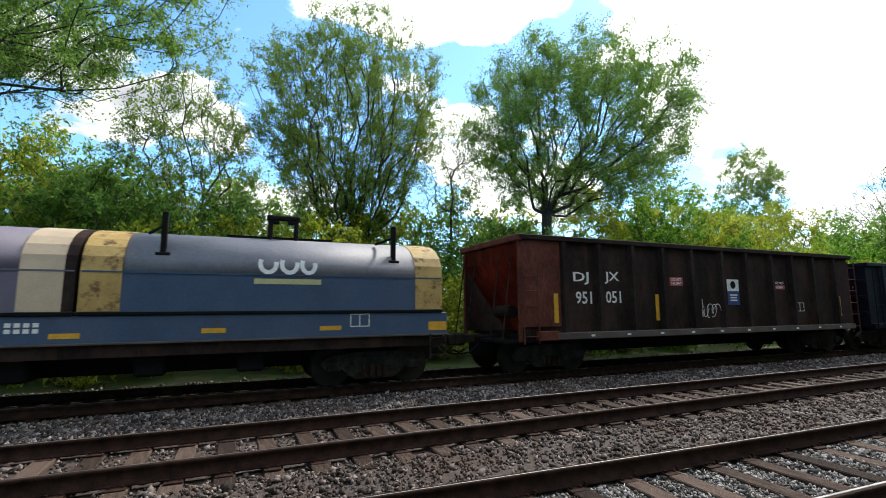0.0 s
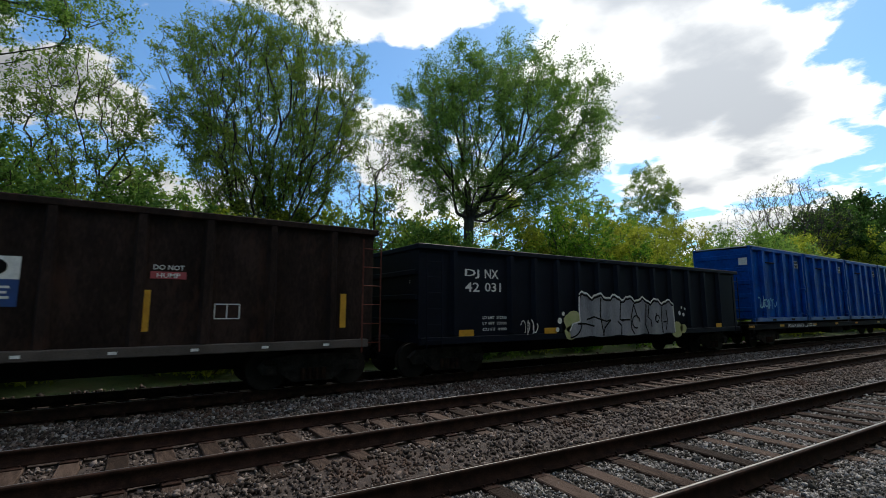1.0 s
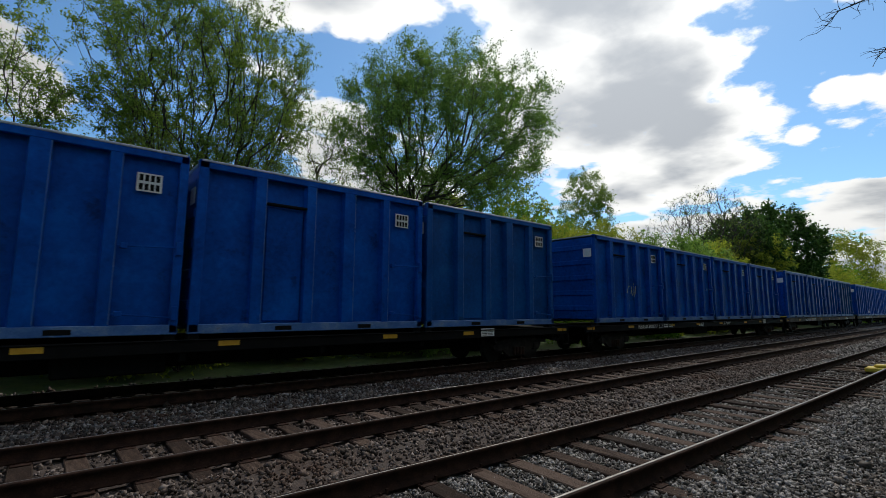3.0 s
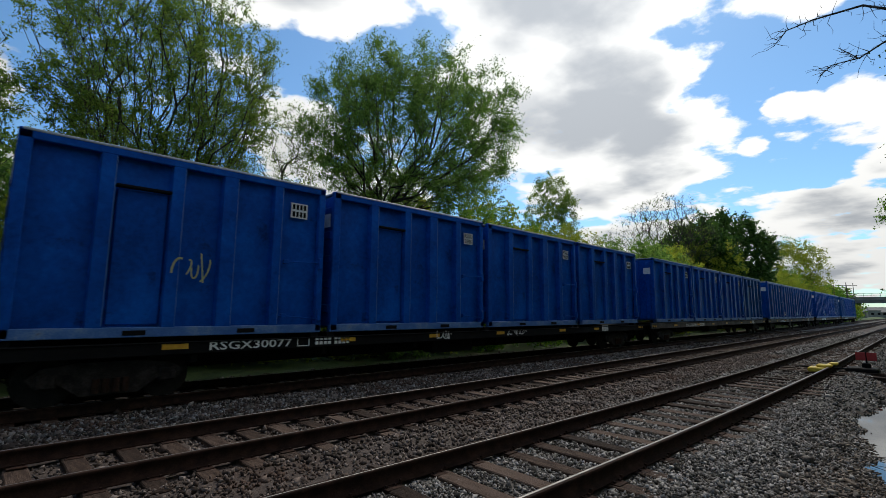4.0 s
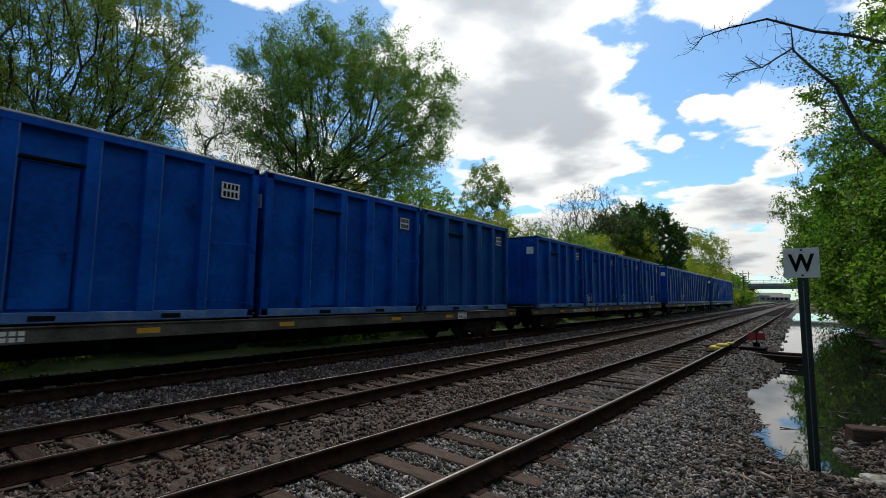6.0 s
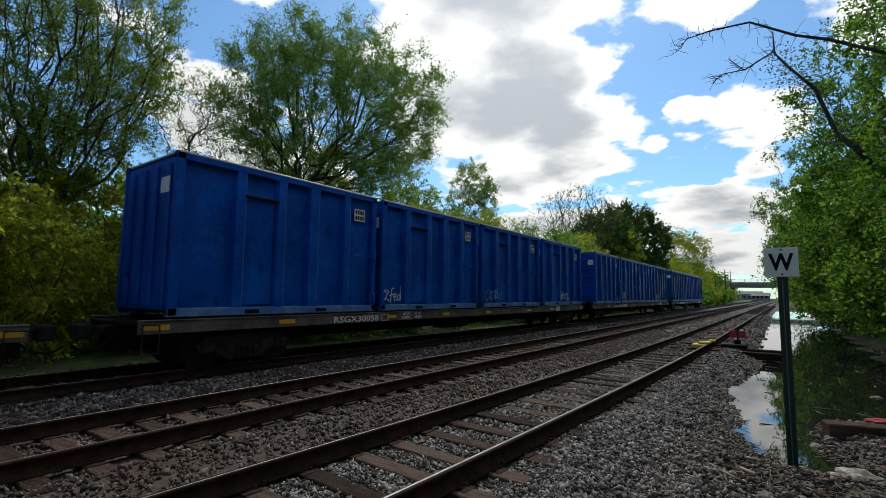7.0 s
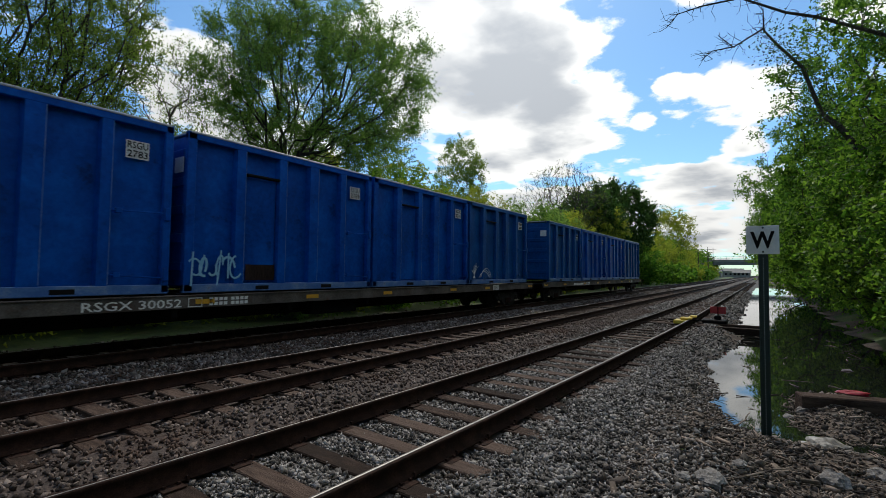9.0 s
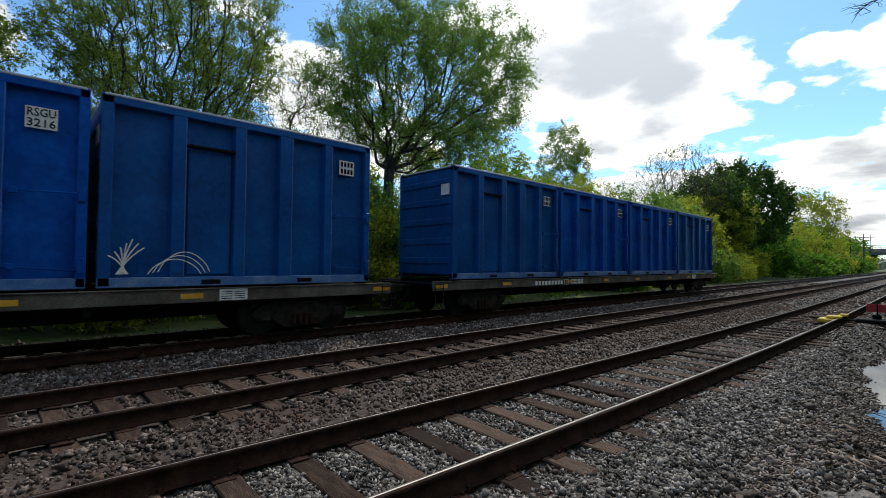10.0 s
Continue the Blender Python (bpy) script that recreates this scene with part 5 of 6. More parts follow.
def build_flatcar(number, at, sill, low, label):
    """A long flatcar: side sills, deck, cross-bearers, bogies, couplers. Its own z = 0 is the rail's level; x = 0 the first container's front."""
    ob = tagged(new("flatcar"), label, "railway wagon", "container flatcars")
    top = 1.13
    y0, y1 = 0.0, 2.6
    for y in (y0, y1 - 0.08):
        part("side_sill", boxes(((-0.75, y, 0.80 if low else 0.82), (23.45, y + 0.08, top - (0.09 if low else 0.03))), ((-0.75, y - 0.03, top - (0.12 if low else 0.06)), (23.45, y + 0.1, top - (0.09 if low else 0.03))), bevel=0.01), sill, ob)
    part("deck", boxes(((-0.75, 0.09, top - 0.16), (23.45, 2.51, top - 0.1))), BLACK, ob)
    part("centre_sill", boxes(((-0.9, 1.05, 0.45), (23.6, 1.55, top - 0.17)), bevel=0.02), BLACK, ob)
    for k in range(9):
        x = 0.0 + k * 2.84
        part("cross_bearer", boxes(((x, 0.1, 0.62), (x + 0.12, 2.5, top - 0.17)), bevel=0.02), BLACK, ob)
    for k in range(4):
        for dx in (0.12, BOX_L - 0.12):
            x = k * BOX_PITCH + dx
            for y in (0.05, 2.3):
                part("container_pedestal", boxes(((x - 0.1, y, top - 0.1), (x + 0.1, y + 0.25, top + 0.01)), bevel=0.01), BLACK, ob)
    for x in (1.6, 21.1):
        bogie(ob, x, 1.3, 0.0)
    coupler(ob, -0.8, 1.3, -1, 0.86), coupler(ob, 23.5, 1.3, 1, 0.86)
    part("brake_reservoir", boxes(((9.5, 0.35, 0.42), (11.2, 0.85, 0.85)), bevel=0.03), BLACK, ob)
    part("brake_valve", boxes(((12.6, 0.5, 0.5), (13.2, 0.9, 0.9)), bevel=0.05), BLACK, ob)
    for x, w in ((-0.7, 0.5), (2.3, 0.45), (6.1, 0.42), (9.0, 0.4), (12.0, 0.4), (15.8, 0.42), (18.5, 0.4), (22.9, 0.5)):
        bars("reflector", [(x, 0.90, x + w, 1.0)], ob, YELLOW, label="yellow reflective strip")
    if number:
        lettering(number, at, 0.85, 0.17, ob, WHITE, 1.72)
    else:
        bars("lettering", [(at + 0.2 * k, 0.86, at + 0.2 * k + 0.13, 1.0) for k in range(9)], ob)
    if at == 4.0:
        for text, x, z in (("LD LMT", 6.85, 0.99), ("223000", 6.8, 0.87), ("LT WT", 7.42, 0.99), ("63000", 7.42, 0.87)):
            lettering(text, x, z, 0.08, ob, WHITE, 0.36)
    else:
        for i in range(2):
            bars("lettering", [(at + 2.3 + 0.5 * i + 0.11 * k, 0.86 + 0.1 * j, at + 2.3 + 0.5 * i + 0.11 * k + 0.08, 0.93 + 0.1 * j) for j in range(2) for k in range(4)], ob, WHITE)
    bars("data_panel", [(at + 1.85, 0.84, at + 2.15, 0.86), (at + 1.85, 1.02, at + 2.15, 1.04), (at + 1.85, 0.84, at + 1.87, 1.04), (at + 2.13, 0.84, at + 2.15, 1.04)], ob, WHITE)
    card = bars("placard", [(19.2, 0.84, 19.75, 1.07)], ob, WHITE, y=-0.008, label="white placard with rows of small print")
    bars("lettering", [(19.24 + 0.245 * c, 0.87 + 0.045 * r, 19.45 + 0.245 * c, 0.885 + 0.045 * r) for r in range(4) for c in range(2)], card, BLACK, y=-0.012)
    # grab iron and corner step at the ends
    for x in (-0.7, 23.15):
        bm = bmesh.new()
        rod(bm, (x, -0.06, 1.0), (x + 0.3, -0.06, 1.0), 0.012, 6), rod(bm, (x, -0.06, 0.45), (x + 0.3, -0.06, 0.45), 0.014, 6)
        for dx in (0, 0.3):
            rod(bm, (x + dx, -0.04, 0.45), (x + dx, -0.04, 1.02), 0.012, 6)
        part("corner_step", bm, BOGIE, ob)
    return ob


def build_gondola(name, label, length, top, side_mat, end_mat, ribs, ladder_x):
    """An open-topped wagon with ribbed sides. Its own z = 0 is the rail's level, y = 0 the near side."""
    W = 3.12
    ob = tagged(new(name), label, "railway wagon")
    z0 = 0.88
    for y in (0.07, W - 0.13):
        part("side_sheet", boxes(((0.0, y, z0 + 0.1), (length, y + 0.06, top - 0.1)), bevel=0.005), side_mat, ob)
    part("floor", boxes(((0.3, 0.1, z0 + 0.02), (length - 0.3, W - 0.1, z0 + 0.12))), BLACK, ob)
    for y0, y1 in ((-0.06, 0.16), (W - 0.16, W + 0.06)):
        part("top_chord", boxes(((-0.08, y0, top - 0.13), (length + 0.08, y1, top)), bevel=0.015), side_mat, ob)
    for x in ribs:
        bm = bmesh.new()
        w = 0.11
        v = [bm.verts.new(p) for p in ((x - w, 0.075, z0 + 0.16), (x - w * 0.5, -0.07, z0 + 0.16), (x + w * 0.5, -0.07, z0 + 0.16), (x + w, 0.075, z0 + 0.16),
                                        (x - w, 0.075, top - 0.12), (x - w * 0.5, -0.045, top - 0.12), (x + w * 0.5, -0.045, top - 0.12), (x + w, 0.075, top - 0.12))]
        for i in range(3):
            bm.faces.new((v[i], v[i + 1], v[i + 5], v[i + 4]))
        bm.faces.new((v[0], v[3], v[2], v[1]))
        part("side_post", bm, side_mat, ob)
    part("centre_sill", boxes(((-0.5, W / 2 - 0.3, 0.42), (length + 0.5, W / 2 + 0.3, z0 + 0.05)), bevel=0.02), BLACK, ob)
    for x in (1.15, length - 1.15):
        bogie(ob, x, W / 2, 0.0)
    coupler(ob, -0.5, W / 2, -1, 0.86), coupler(ob, length + 0.5, W / 2, 1, 0.86)
    for x in ladder_x:
        ladder(ob, x, 0.75, top - 0.25, 0.42, 6, end_mat, -0.09)
    return ob, W, z0


def build_hood(ob, x0, x1, side_mat, top_mat, band_mat, bands, base):
    """A rounded steel coil hood: straight sides under an arched top, bands at its ends."""
    W = 2.95
    fold, crest = base + 0.70, base + 1.58

    def arc(grow):
        pts = []
        for i in range(15):
            a = math.pi * i / 14
            pts.append((W / 2 - math.cos(a) * (W / 2 + grow), fold + math.sin(a) ** 0.8 * (crest - fold + grow)))
        return pts

    top = prism(arc(0.0), x0, x1)
    for f in top.faces:
        f.smooth = len(f.verts) == 4
    hood = part("hood", top, top_mat, ob, "arched top of the hood")
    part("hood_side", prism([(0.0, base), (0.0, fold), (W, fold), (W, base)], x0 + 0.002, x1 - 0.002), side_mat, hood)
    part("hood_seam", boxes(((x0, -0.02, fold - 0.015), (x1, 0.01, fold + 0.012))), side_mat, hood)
    part("hood_foot", boxes(((x0 - 0.03, -0.04, base - 0.06), (x1 + 0.03, 0.05, base + 0.0)), bevel=0.01), BLACK, hood)
    for b0, b1, mat in bands:
        part("end_band", prism(arc(0.012), b0, b1), mat, hood)
        part("end_band", prism([(-0.012, base + 0.01), (-0.012, fold + 0.002), (W + 0.012, fold + 0.002), (W + 0.012, base + 0.01)], b0, b1), mat, hood)
    return hood


def build_coil_car():
    """A coil wagon with two hoods in a blue trough; x = 0 is its trailing end, near side at y = 0."""
    ob = tagged(new("coil_car"), "blue coil wagon with two rounded hoods and yellow end bands", "railway wagon")
    for y in (0.0, 2.87):
        part("side_sill", boxes(((-15.2, y, 1.09), (0.0, y + 0.08, 1.56)), bevel=0.01), COIL_BLUE, ob)
    part("floor", boxes(((-15.15, 0.08, 1.12), (-0.05, 2.87, 1.30))), BLACK, ob)
    part("sill_lip", boxes(((-15.2, -0.05, 1.06), (0.04, 0.1, 1.1)), bevel=0.01), LEDGE, ob, "dusty pale lip of the sill")
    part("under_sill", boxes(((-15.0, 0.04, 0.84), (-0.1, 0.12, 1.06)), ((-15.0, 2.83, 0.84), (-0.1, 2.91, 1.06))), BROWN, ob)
    part("centre_sill", boxes(((-15.5, 1.2, 0.42), (0.3, 1.75, 1.1)), bevel=0.02), BLACK, ob)
    for x in (-12.2, -9.8, -8.0, -6.0, -4.3):
        part("underframe_box", boxes(((x, 0.3, 0.45), (x + 0.5, 0.9, 0.86)), bevel=0.04), BLACK, ob)
    # first hood: grey arch, paler than its blue sides
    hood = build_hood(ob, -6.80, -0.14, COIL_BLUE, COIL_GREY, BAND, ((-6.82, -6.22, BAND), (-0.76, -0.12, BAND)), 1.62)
    # the narrow brown band stands in for the second hood's dark end face
    hood2 = build_hood(ob, -13.8, -6.9, PURPLE, PURPLE, CREAM, ((-7.64, -7.04, CREAM), (-7.04, -6.88, BROWN)), 1.62)
    # worn emblem: pale strokes and a bar
    bm = bmesh.new()
    for cx, w in ((-3.82, 0.30), (-3.42, 0.30), (-3.05, 0.26)):
        pts = [(cx + w / 2 * math.cos(a), 2.54 + 0.17 * math.sin(a)) for a in [radians(k) for k in range(150, 400, 25)]]
        ribbon(bm, pts, 0.085, 0.0)
    for v in bm.verts:
        v.co.y = -0.012 + max(0.0, v.co.z - 2.32) ** 2 * 0.62
    part("emblem", bm, WHITE, hood, "worn white emblem strokes")
    bars("emblem_bar", [(-4.07, 2.14, -2.80, 2.245)], hood, surface("faded_yellow_stripe", [(0.42, 0.42, 0.2), (0.55, 0.52, 0.28)], 8, 0.6, bump=0), y=-0.005)
    for x in (-5.64, -1.23, -12.6, -8.2):
        bm = boxes(((x - 0.05, 0.10, 2.68), (x + 0.05, 0.20, 3.46)), ((x - 0.12, 0.06, 2.64), (x + 0.12, 0.22, 2.70)), bevel=0.01)
        rod(bm, (x - 0.02, 0.18, 3.2), (x - 0.3, 0.55, 3.1), 0.03, 6)
        part("stacking_post", bm, BLACK, hood if x > -7 else hood2)
    bm = bmesh.new()
    rod(bm, (-3.76, 1.0, 3.1), (-3.76, 1.0, 3.62), 0.055, 8), rod(bm, (-3.22, 1.0, 3.1), (-3.22, 1.0, 3.62), 0.055, 8)
    box(bm, (-3.84, 0.94, 3.58), (-3.14, 1.06, 3.70), 0.03)
    for x0, x1 in ((-3.71, -3.58), (-3.40, -3.27)):
        box(bm, (x0, 0.95, 3.50), (x1, 1.05, 3.60), 0.02)
    part("lifting_bracket", bm, BLACK, hood)
    part("roof_walk", boxes(((-4.6, 1.1, 3.19), (-2.4, 1.5, 3.23))), BLACK, hood)
    for x0, x1, z0, z1 in ((-7.17, -6.75, 1.18, 1.27), (-4.93, -4.52, 1.22, 1.31), (-2.8, -2.37, 1.22, 1.31), (-0.45, -0.02, 1.17, 1.36), (-10.4, -10.0, 1.2, 1.3)):
        bars("reflector", [(x0, z0, x1, z1)], ob, YELLOW, label="yellow reflective strip")
    bars("data_panel", [(-2.19, 1.28, -1.78, 1.30), (-2.19, 1.53, -1.78, 1.55), (-2.19, 1.28, -2.17, 1.55), (-1.80, 1.28, -1.78, 1.55), (-2.0, 1.28, -1.98, 1.55)], ob)
    bars("lettering", [(-7.75 + 0.12 * k, 1.28 + 0.1 * j, -7.67 + 0.12 * k, 1.35 + 0.1 * j) for k in range(4) for j in range(2)], ob)
    for x in (-1.55, -13.6):
        bogie(ob, x, 1.475, 0.0)
    coupler(ob, 0.3, 1.475, 1, 0.86)
    ladder(ob, -0.42, 0.55, 1.1, 0.36, 3, BOGIE, -0.06)
    ob.location = (0, TRAIN_Y - 1.475, RAIL)
    return rides(ob, -33.9)


def build_brown_gondola():
    L, top = 13.95, 3.45
    ribs = (1.3, 2.44, 3.6, 4.74, 5.89, 7.18, 8.3, 9.53, 10.6, 11.75, 13.0)
    ob, W, z0 = build_gondola("gondola", "sooty brown high-sided open wagon with red-oxide end and graffiti", L, top, BROWN, RED_OXIDE, ribs, (L - 0.3,))
    part("end_panel", boxes(((0.02, 0.02, z0 + 0.3), (1.2, 0.065, top - 0.13)), bevel=0.01), RED_OXIDE, ob, "red-oxide end section of the side")
    part("ledge", boxes(((0.5, -0.1, z0 - 0.02), (L - 0.15, 0.1, z0 + 0.15)), bevel=0.015), LEDGE, ob, "dusty bottom ledge")
    part("ledge_end", boxes(((0.45, -0.12, z0 - 0.03), (1.0, 0.1, z0 + 0.2)), bevel=0.02), RED_OXIDE, ob)
    # sloping end sheets that fold inwards below
    bm = bmesh.new()
    v = [bm.verts.new(p) for p in ((-0.02, 0.1, top - 0.1), (-0.02, W - 0.1, top - 0.1), (-0.02, 0.1, top - 0.6), (-0.02, W - 0.1, top - 0.6), (1.0, 0.45, z0 + 0.35), (1.0, W - 0.45, z0 + 0.35), (1.1, 0.5, z0), (1.1, W - 0.5, z0))]
    for a, b in ((0, 1), (2, 3), (4, 5)):
        bm.faces.new((v[a], v[b], v[b + 2], v[a + 2]))
    bmesh.ops.solidify(bm, geom=bm.faces[:], thickness=0.03)
    part("end_slope", bm, RED_OXIDE, ob)
    part("end_chord", boxes(((-0.1, -0.06, top - 0.16), (0.03, W + 0.06, top)), bevel=0.02), RED_OXIDE, ob)
    part("end_sheet", boxes(((L - 0.06, 0.1, z0), (L, W - 0.1, top - 0.1))), BROWN, ob)
    for y in (0.03, W - 0.1):
        part("corner_post", boxes(((-0.04, y, z0 - 0.05), (0.06, y + 0.07, top - 0.1)), bevel=0.01), RED_OXIDE, ob)
    bm = bmesh.new()
    rod(bm, (0.35, W * 0.3, 1.55), (0.35, W * 0.55, 1.55), 0.17, 14)
    part("brake_cylinder", bm, BOGIE, ob)
    part("end_platform", boxes(((-0.45, 0.1, 0.80), (0.5, W - 0.1, 0.88)), bevel=0.01), BLACK, ob)
    ladder(ob, 0.05, 0.78, 2.6, 0.42, 5, RED_OXIDE, -0.05)
    for y in (0.25, 0.85, 2.2, 2.9):
        bm = bmesh.new()
        rod(bm, (-0.4, y, 0.85), (-0.1, y, 2.9), 0.02, 6)
        part("end_rod", bm, BOGIE, ob)
    for text, x, z, w in (("DJ", 1.63, 2.24, 0.50), ("JX", 2.66, 2.27, 0.50), ("951", 1.69, 1.74, 0.52), ("051", 2.68, 1.76, 0.52)):
        lettering(text, x, z, 0.32, ob, WHITE, w, y=0.062)
    bars("placard", [(5.04, 2.25, 5.56, 2.5)], ob, SIGN_RED, y=0.06, label="red and white warning placard")
    for row, z in (("DO NOT", 2.39), ("HUMP", 2.28)):
        lettering(row, 5.10, z, 0.085, ob, WHITE, 0.4, y=0.055)
    bars("poster", [(7.45, 1.70, 7.98, 2.12)], ob, SIGN_BLUE, y=0.06, label="blue poster with a white top")
    bars("poster", [(7.45, 2.12, 7.98, 2.48)], ob, WHITE, y=0.06)
    bm = bmesh.new()
    bmesh.ops.create_circle(bm, cap_ends=True, segments=12, radius=0.12, matrix=Matrix.Translation((7.71, 0.055, 2.31)) @ Matrix.Rotation(radians(90), 4, "X"))
    part("emblem", bm, BLACK, ob)
    bars("lettering", [(7.55 + 0.02 * (k % 2), 1.98 - 0.08 * k, 7.88 - 0.03 * (k % 2), 2.02 - 0.08 * k) for k in range(3)], ob, WHITE, y=0.055)
    bars("placard", [(9.7, 2.2, 10.26, 2.33)], ob, SIGN_RED, y=0.06, label="red and white warning placard")
    lettering("DO NOT", 9.74, 2.36, 0.09, ob, WHITE, 0.48, y=0.055)
    lettering("HUMP", 9.8, 2.22, 0.085, ob, WHITE, 0.36, y=0.055)
    bars("data_panel", [(10.75, 1.48, 11.2, 1.5), (10.75, 1.75, 11.2, 1.77), (10.75, 1.48, 10.77, 1.77), (11.18, 1.48, 11.2, 1.77), (10.96, 1.48, 10.98, 1.77)], ob, WHITE, y=0.06)
    for x in (0.97, 4.45, 9.6, 13.2):
        bars("reflector", [(x, 1.28, x + 0.13, 2.0)], ob, YELLOW, y=0.012 if x < 1 else 0.06, label="yellow reflective strip")
    scrawl(6.15, 1.2, 7.0, 1.9, 4, ob, WHITE, 0.02, 5, y=0.05)
    bars("lettering", [(2.0 + 1.2 * k, 0.92, 2.12 + 1.2 * k, 0.97) for k in range(10)], ob, WHITE, y=-0.106)
    ob.location = (0, 9.6, RAIL)
    return rides(ob, -32.0)


def build_black_gondola():
    L, top = 15.1, 3.25
    ribs = (1.0, 2.87, 3.75, 4.65, 5.55, 6.45, 7.4, 8.4, 9.36, 10.4, 11.5, 12.6, 13.7)
    ob, W, z0 = build_gondola("gondola", "blue-black ribbed open wagon with silver graffiti", L, top, INK, INK, ribs, (0.15, L - 0.5))
    part("bottom_chord", boxes(((0.0, -0.05, z0 - 0.05), (L, 0.1, z0 + 0.12)), bevel=0.01), INK, ob)
    for x0 in (0.0, L - 0.06):
        part("end_sheet", boxes(((x0, 0.1, z0), (x0 + 0.06, W - 0.1, top - 0.1))), INK, ob)
        part("end_chord", boxes(((x0 - 0.05, -0.04, top - 0.13), (x0 + 0.1, W + 0.04, top)), bevel=0.015), INK, ob)
        for z in (1.3, 1.9, 2.5):
            part("end_rib", boxes(((x0 - 0.06, 0.12, z), (x0 + 0.1, W - 0.12, z + 0.14)), bevel=0.02), INK, ob)
    for text, x, z, w in (("DJ", 1.36, 2.46, 0.46), ("NX", 2.0, 2.48, 0.46), ("42", 1.36, 2.12, 0.46), ("031", 2.0, 2.13, 0.54)):
        lettering(text, x, z, 0.24, ob, WHITE, w, y=0.062)
    for row, z in (("LD LMT  212700", 1.42), ("LT WT  73900", 1.27), ("CU FT  4000", 1.12)):
        lettering(row, 1.92, z, 0.075, ob, WHITE, 0.8, y=0.062)
    bars("lettering", [(-0.005, 2.3, 0.0, 2.4)], ob, WHITE, y=0.5)
    for x, w in ((1.17, 0.46), (4.0, 0.5), (13.2, 0.4)):
        bars("reflector", [(x, 1.0, x + w, 1.16)], ob, YELLOW, y=-0.056 if x > 2 else 0.06, label="yellow reflective strip")
    scrawl(3.1, 0.95, 3.7, 1.4, 9, ob, WHITE, 0.03, 4, y=-0.075)
    # the large silver piece: swollen letters over a pale cloud
    def blob(pts, mat, y, label=""):
        bm = bmesh.new()
        bm.faces.new([bm.verts.new((p[0], y, p[1])) for p in pts])
        return part("graffiti", bm, mat, ob, label)
    for cx, cz, r in ((5.2, 1.3, 0.42), (5.05, 1.0, 0.25), (10.5, 0.98, 0.35), (10.9, 1.0, 0.2)):
        blob([(cx + r * math.cos(a) * (1 + 0.1 * math.sin(5 * a)), cz + r * 0.8 * math.sin(a)) for a in [2 * math.pi * k / 20 for k in range(20)]], OCHRE, -0.075)
    x0, x1, n = 5.0, 10.3, 44
    top_line = [(x0 + 0.45 + (x1 - x0 - 0.45) * k / n, 2.14 - 0.02 * k / n * 10 + 0.07 * math.sin(k * 0.95) + 0.03 * math.sin(k * 2.3)) for k in range(n + 1)]
    low_line = [(x1 + 0.05 - (x1 - x0) * k / 12, 0.86 + 0.03 * math.sin(k * 2)) for k in range(13)]
    side = [(5.0, 1.05), (5.12, 1.25), (5.45, 1.32), (5.42, 1.7)]
    blob(low_line + side + top_line[1:], SILVER, -0.080, "large silver graffiti letters outlined in black")
    bm = bmesh.new()
    ribbon(bm, side + top_line + [(x1 + 0.05, 0.9)], 0.05, -0.088)
    part("graffiti", bm, WHITE, ob)
    # black strokes of the letters, along and up the piece from 0 to 1
    strokes = (
        ((0.20, 0.95), (0.19, 0.5), (0.22, 0.0)), ((0.06, 0.40), (0.13, 0.47), (0.2, 0.40)), ((-0.02, 0.30), (0.05, 0.30), (0.13, 0.24)),
        ((0.2, 0.40), (0.25, 0.36), (0.29, 0.40)), ((0.4, 0.93), (0.385, 0.42), (0.42, 0.36)), ((0.36, 0.37), (0.4, 0.25), (0.395, 0.0)),
        ((0.4, 0.40), (0.49, 0.41)), ((0.535, 0.85), (0.5, 0.42), (0.505, 0.15), (0.535, 0.0)), ((0.535, 0.85), (0.565, 0.55), (0.58, 0.45)),
        ((0.675, 0.88), (0.66, 0.25), (0.69, 0.0)), ((0.71, 0.88), (0.69, 0.5), (0.725, 0.4), (0.73, 0.2)), ((0.86, 0.83), (0.85, 0.4), (0.86, 0.0)),
        ((0.91, 0.73), (0.92, 0.4), (0.90, 0.1)), ((0.87, 0.35), (0.91, 0.36)), ((0.79, 0.62), (0.78, 0.35), (0.82, 0.4)), ((0.29, 0.4), (0.23, 0.2), (0.21, 0.0)),
    )
    place = lambda u, v: (5.45 + u * 4.85, 0.88 + v * (1.24 - 0.2 * u))
    for k, pts in enumerate(strokes):
        bm = bmesh.new()
        ribbon(bm, [place(*p) for p in pts], 0.05, -0.086 - 0.0003 * k)
        part("graffiti", bm, BLACK, ob)
    for u, v, r in ((0.555, 0.35, 0.2), (0.8, 0.45, 0.12)):
        bm = bmesh.new()
        ribbon(bm, [(place(u, v)[0] + r * math.cos(a), place(u, v)[1] + r * math.sin(a)) for a in [i * math.pi / 8 for i in range(14)]], 0.045, -0.092)
        part("graffiti", bm, BLACK, ob)
    bm = bmesh.new()
    ribbon(bm, [(x, z - 0.075) for x, z in top_line], 0.06, -0.0925)
    part("graffiti", bm, BLACK, ob)
    bm = bmesh.new()
    ribbon(bm, [(5.02 + 0.5 * math.sin(a), 0.86 + 0.42 * (1 - math.cos(a))) for a in [i * 0.2 for i in range(9)]], 0.05, -0.0865)
    part("graffiti", bm, BLACK, ob)
    for cx, cz, r in ((4.6, 1.35, 0.09), (4.75, 1.55, 0.06), (4.5, 1.1, 0.07), (10.7, 1.55, 0.08), (10.95, 1.5, 0.07), (10.85, 1.75, 0.05), (11.05, 1.7, 0.05)):
        blob([(cx + r * math.cos(2 * math.pi * k / 12), cz + r * math.sin(2 * math.pi * k / 12)) for k in range(12)], WHITE, -0.078)
    ob.location = (0, 9.6, RAIL)
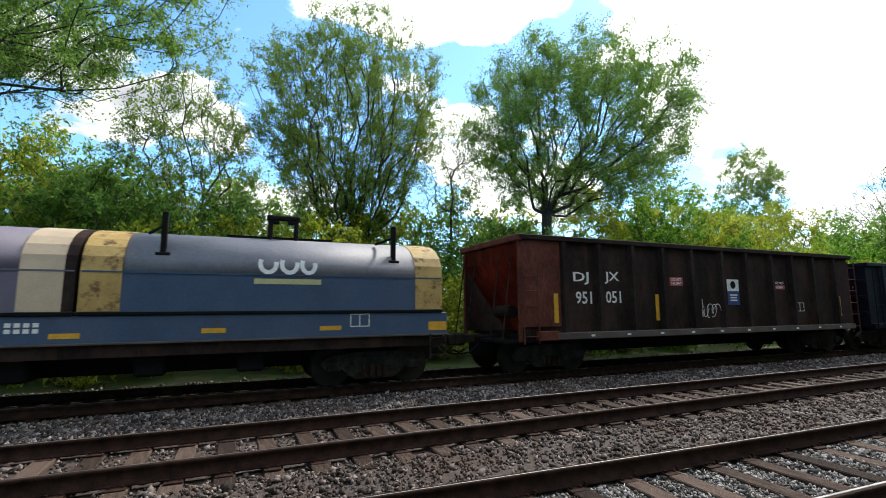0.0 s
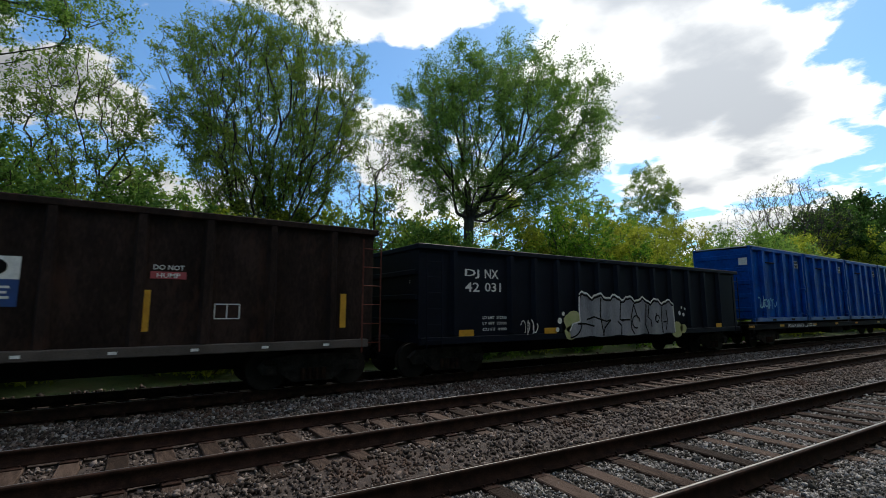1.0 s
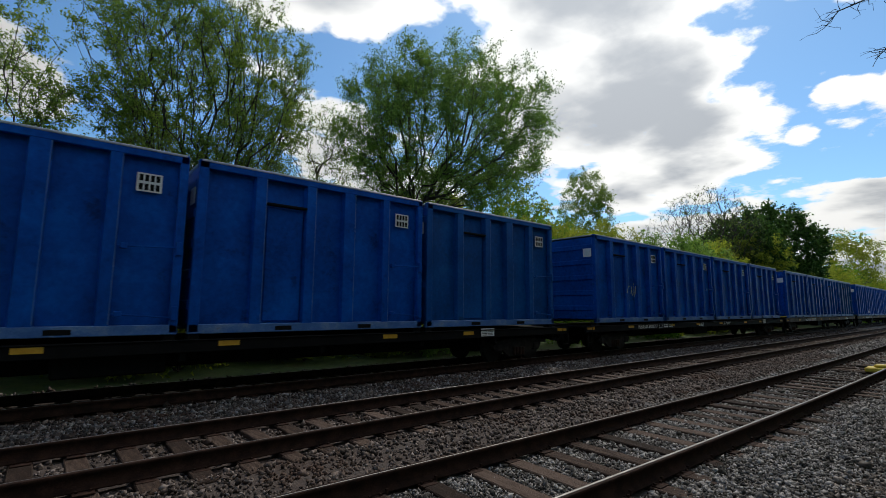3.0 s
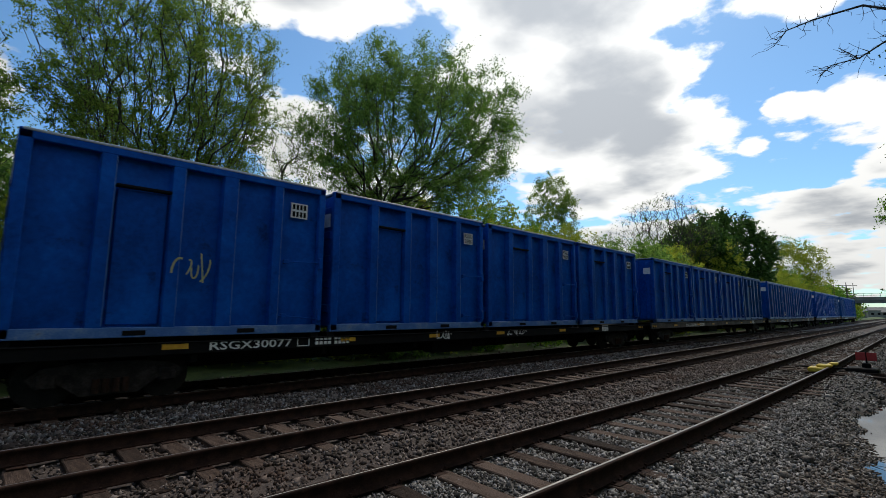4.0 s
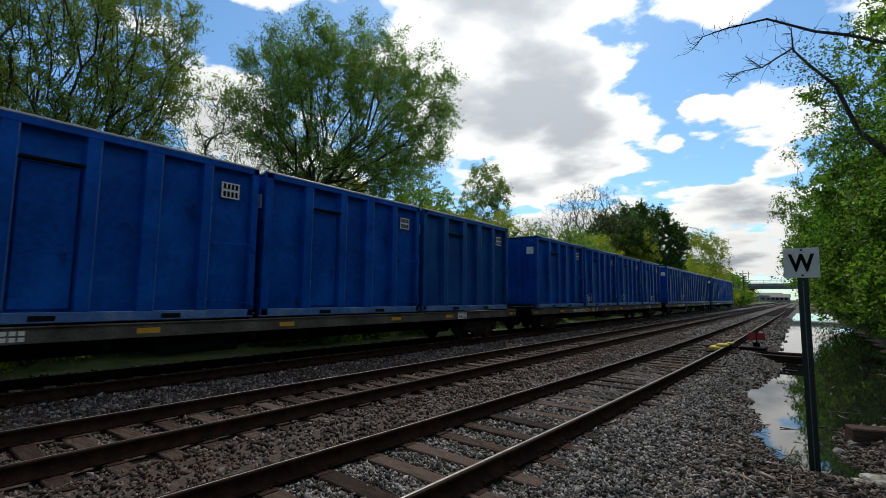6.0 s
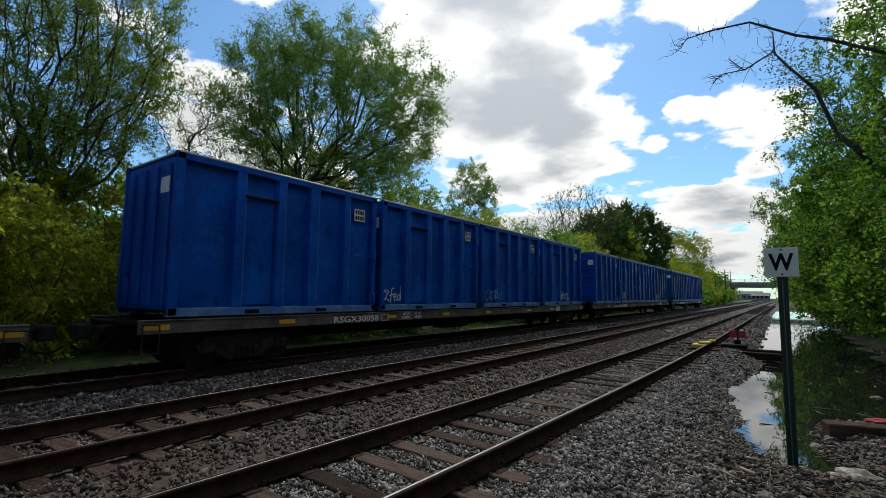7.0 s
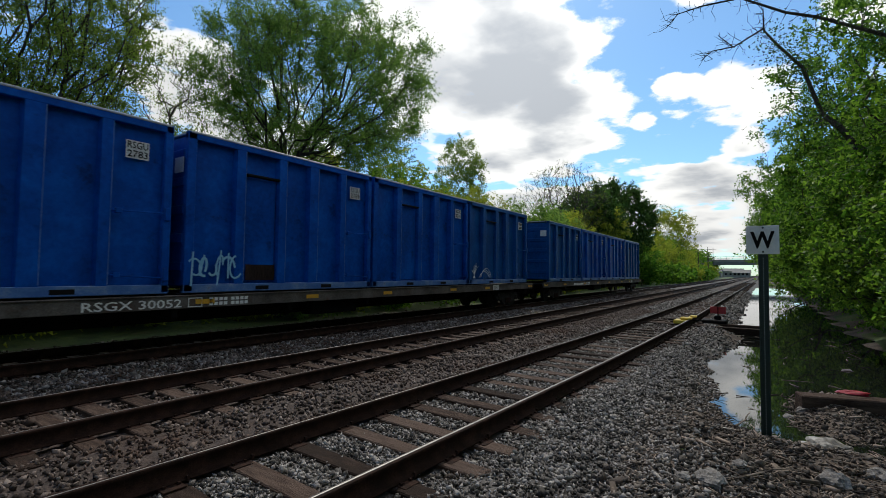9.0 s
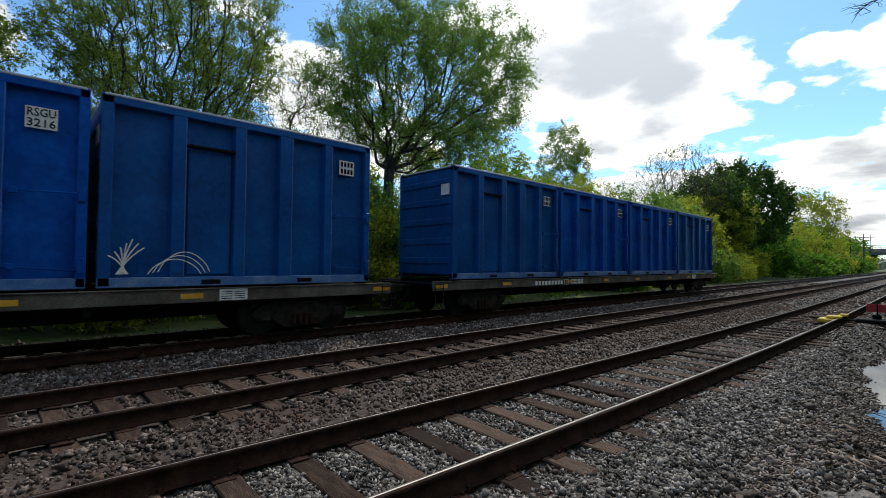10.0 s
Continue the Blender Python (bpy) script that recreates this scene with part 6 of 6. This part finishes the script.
    return rides(ob, -16.86)


def build_train():
    vivid = build_container("tall blue steel waste container on a flatcar", BLUE)
    faded = build_container("tall faded dark-blue steel waste container on a flatcar", BLUE_OLD)
    longer = build_container("tall blue steel waste container with upright end ribs on a flatcar", BLUE, BOX_L + 0.27, True)
    long = {(2, 0), (3, 0)}
    used = set()
    cars = [("RSGX30072", 3.2, BLACK, True), ("RSGX30077", 3.13, BLACK, True), ("RSGX30031", 4.2, GREY_SILL, False), ("RSGX30058", 4.0, GREY_SILL, False), ("RSGX 30052", 4.1, GREY_SILL, False), ("", 4.1, GREY_SILL, False)]
    numbers = {(1, 1): "RSGU 2901", (1, 2): "RSGU 3037", (3, 1): "RSGU 2041", (3, 3): "RSGU 2929", (4, 0): "RSGU 2783", (4, 1): "RSGU 2789", (4, 2): "RSGU 3216"}
    old = {(4, 3), (5, 0), (2, 3), (0, 3), (5, 3)}
    for car, (number, at, sill, low) in enumerate(cars):
        f = build_flatcar(number, at, sill, low, "long black flatcar carrying four blue waste containers" if low else "long flatcar with rust-stained grey sills carrying four blue waste containers")
        f.location = (0, TRAIN_Y - 1.3, RAIL)
        rides(f, car * CAR_PITCH + SLACK[car])
        for k in range(4):
            proto = faded if (car, k) in old else longer if (car, k) in long else vivid
            if proto.name in used:
                c = copy_thing(proto, Matrix())
            else:
                c, _ = proto, used.add(proto.name)
            c.location = (0, TRAIN_Y - BOX_W / 2, DECK)
            rides(c, car * CAR_PITCH + SLACK[car] + k * BOX_PITCH + SHIFT.get((car, k), 0.0))
            STACK[(car, k)] = c
        if car == 1:
            scrawl(9.25, 0.84, 9.85, 1.06, 31, f, WHITE, 0.03, 5)
            scrawl(12.5, 0.84, 13.6, 1.06, 32, f, WHITE, 0.025, 7)
    for key, c in STACK.items():
        number_plate(c, numbers.get(key, ""), 0.27 if key in long else 0.0)
    scrawl(0.35, 0.55, 2.1, 1.12, 41, STACK[(0, 0)], CYAN, 0.06, 8, y=-0.004, label="pale blue spray-paint tag")
    scrawl(2.35, 1.0, 2.95, 1.65, 42, STACK[(1, 0)], OCHRE, 0.035, 4, y=-0.004)
    bm = bmesh.new()
    strokes = ([(0.0, 0.36), (0.05, 0.44), (0.09, 0.30), (0.17, 0.43), (0.21, 0.36), (0.02, 0.10), (0.10, 0.15), (0.22, 0.08)],
               [(0.44, 0.46), (0.37, 0.47), (0.33, 0.38), (0.29, 0.02)], [(0.24, 0.24), (0.42, 0.28)],
               [(0.44, 0.18), (0.55, 0.22), (0.54, 0.30), (0.46, 0.29), (0.43, 0.16), (0.49, 0.08), (0.58, 0.12)],
               [(0.72, 0.27), (0.63, 0.24), (0.61, 0.12), (0.69, 0.08), (0.74, 0.24), (0.76, 0.54), (0.75, 0.08)])
    for k, pts in enumerate(strokes):
        ribbon(bm, [(0.12 + x, 0.22 + z) for x, z in pts], 0.03, -0.004 - 0.0006 * k)
    part("graffiti", bm, WHITE, STACK[(3, 1)], "thin white handwritten tag")
    scrawl(0.1, 0.2, 1.2, 0.85, 44, STACK[(4, 1)], CYAN, 0.05, 6, y=-0.004, label="pale blue spray-paint tag")
    scrawl(2.2, 0.25, 3.4, 0.7, 45, STACK[(3, 3)], WHITE, 0.03, 6, y=-0.004)
    scrawl(0.3, 0.25, 1.6, 0.8, 46, STACK[(3, 2)], CYAN, 0.03, 6, y=-0.004)
    bm = bmesh.new()
    for k in range(7):
        ribbon(bm, [(0.45 - 0.03 * k + (0.12 * k - 0.3) * s, 0.24 + 0.62 * s * (1 - 0.12 * abs(k - 4)) + 0.06 * math.sin(3 * s)) for s in [i / 9 for i in range(10)]], 0.022, -0.004 - 0.0005 * k)
    for k in range(3):
        ribbon(bm, [(0.75 + 0.9 * s + 0.08 * k, 0.24 + (0.28 + 0.05 * k) * math.sin(math.pi * s) ** 0.7 + 0.02 * k) for s in [i / 11 for i in range(12)]], 0.018, -0.008 - 0.0005 * k)
    part("graffiti", bm, WHITE, STACK[(4, 3)], "white looping spray-paint strands")
    part("patch", boxes(((1.42, 0.05, 0.25), (2.2, 0.062, 0.62))), BROWN, STACK[(4, 1)], "dull red patch of primer")


build_coil_car()
build_brown_gondola()
build_black_gondola()
build_train()


def train_x(t):
    """Where the first container's leading edge stands."""
    return 38.2 - 16.05 * t + 0.034 * t * t


def motions():
    times = [0.0, 1.25, 2.5, 3.75, 5.0, 6.25, 7.5, 8.75, 10.0]
    for ob, off in MOVING:
        y, z = ob.location.y, ob.location.z
        walk(ob, [(t, pose(train_x(t) + off, y, z)) for t in times])


motions()
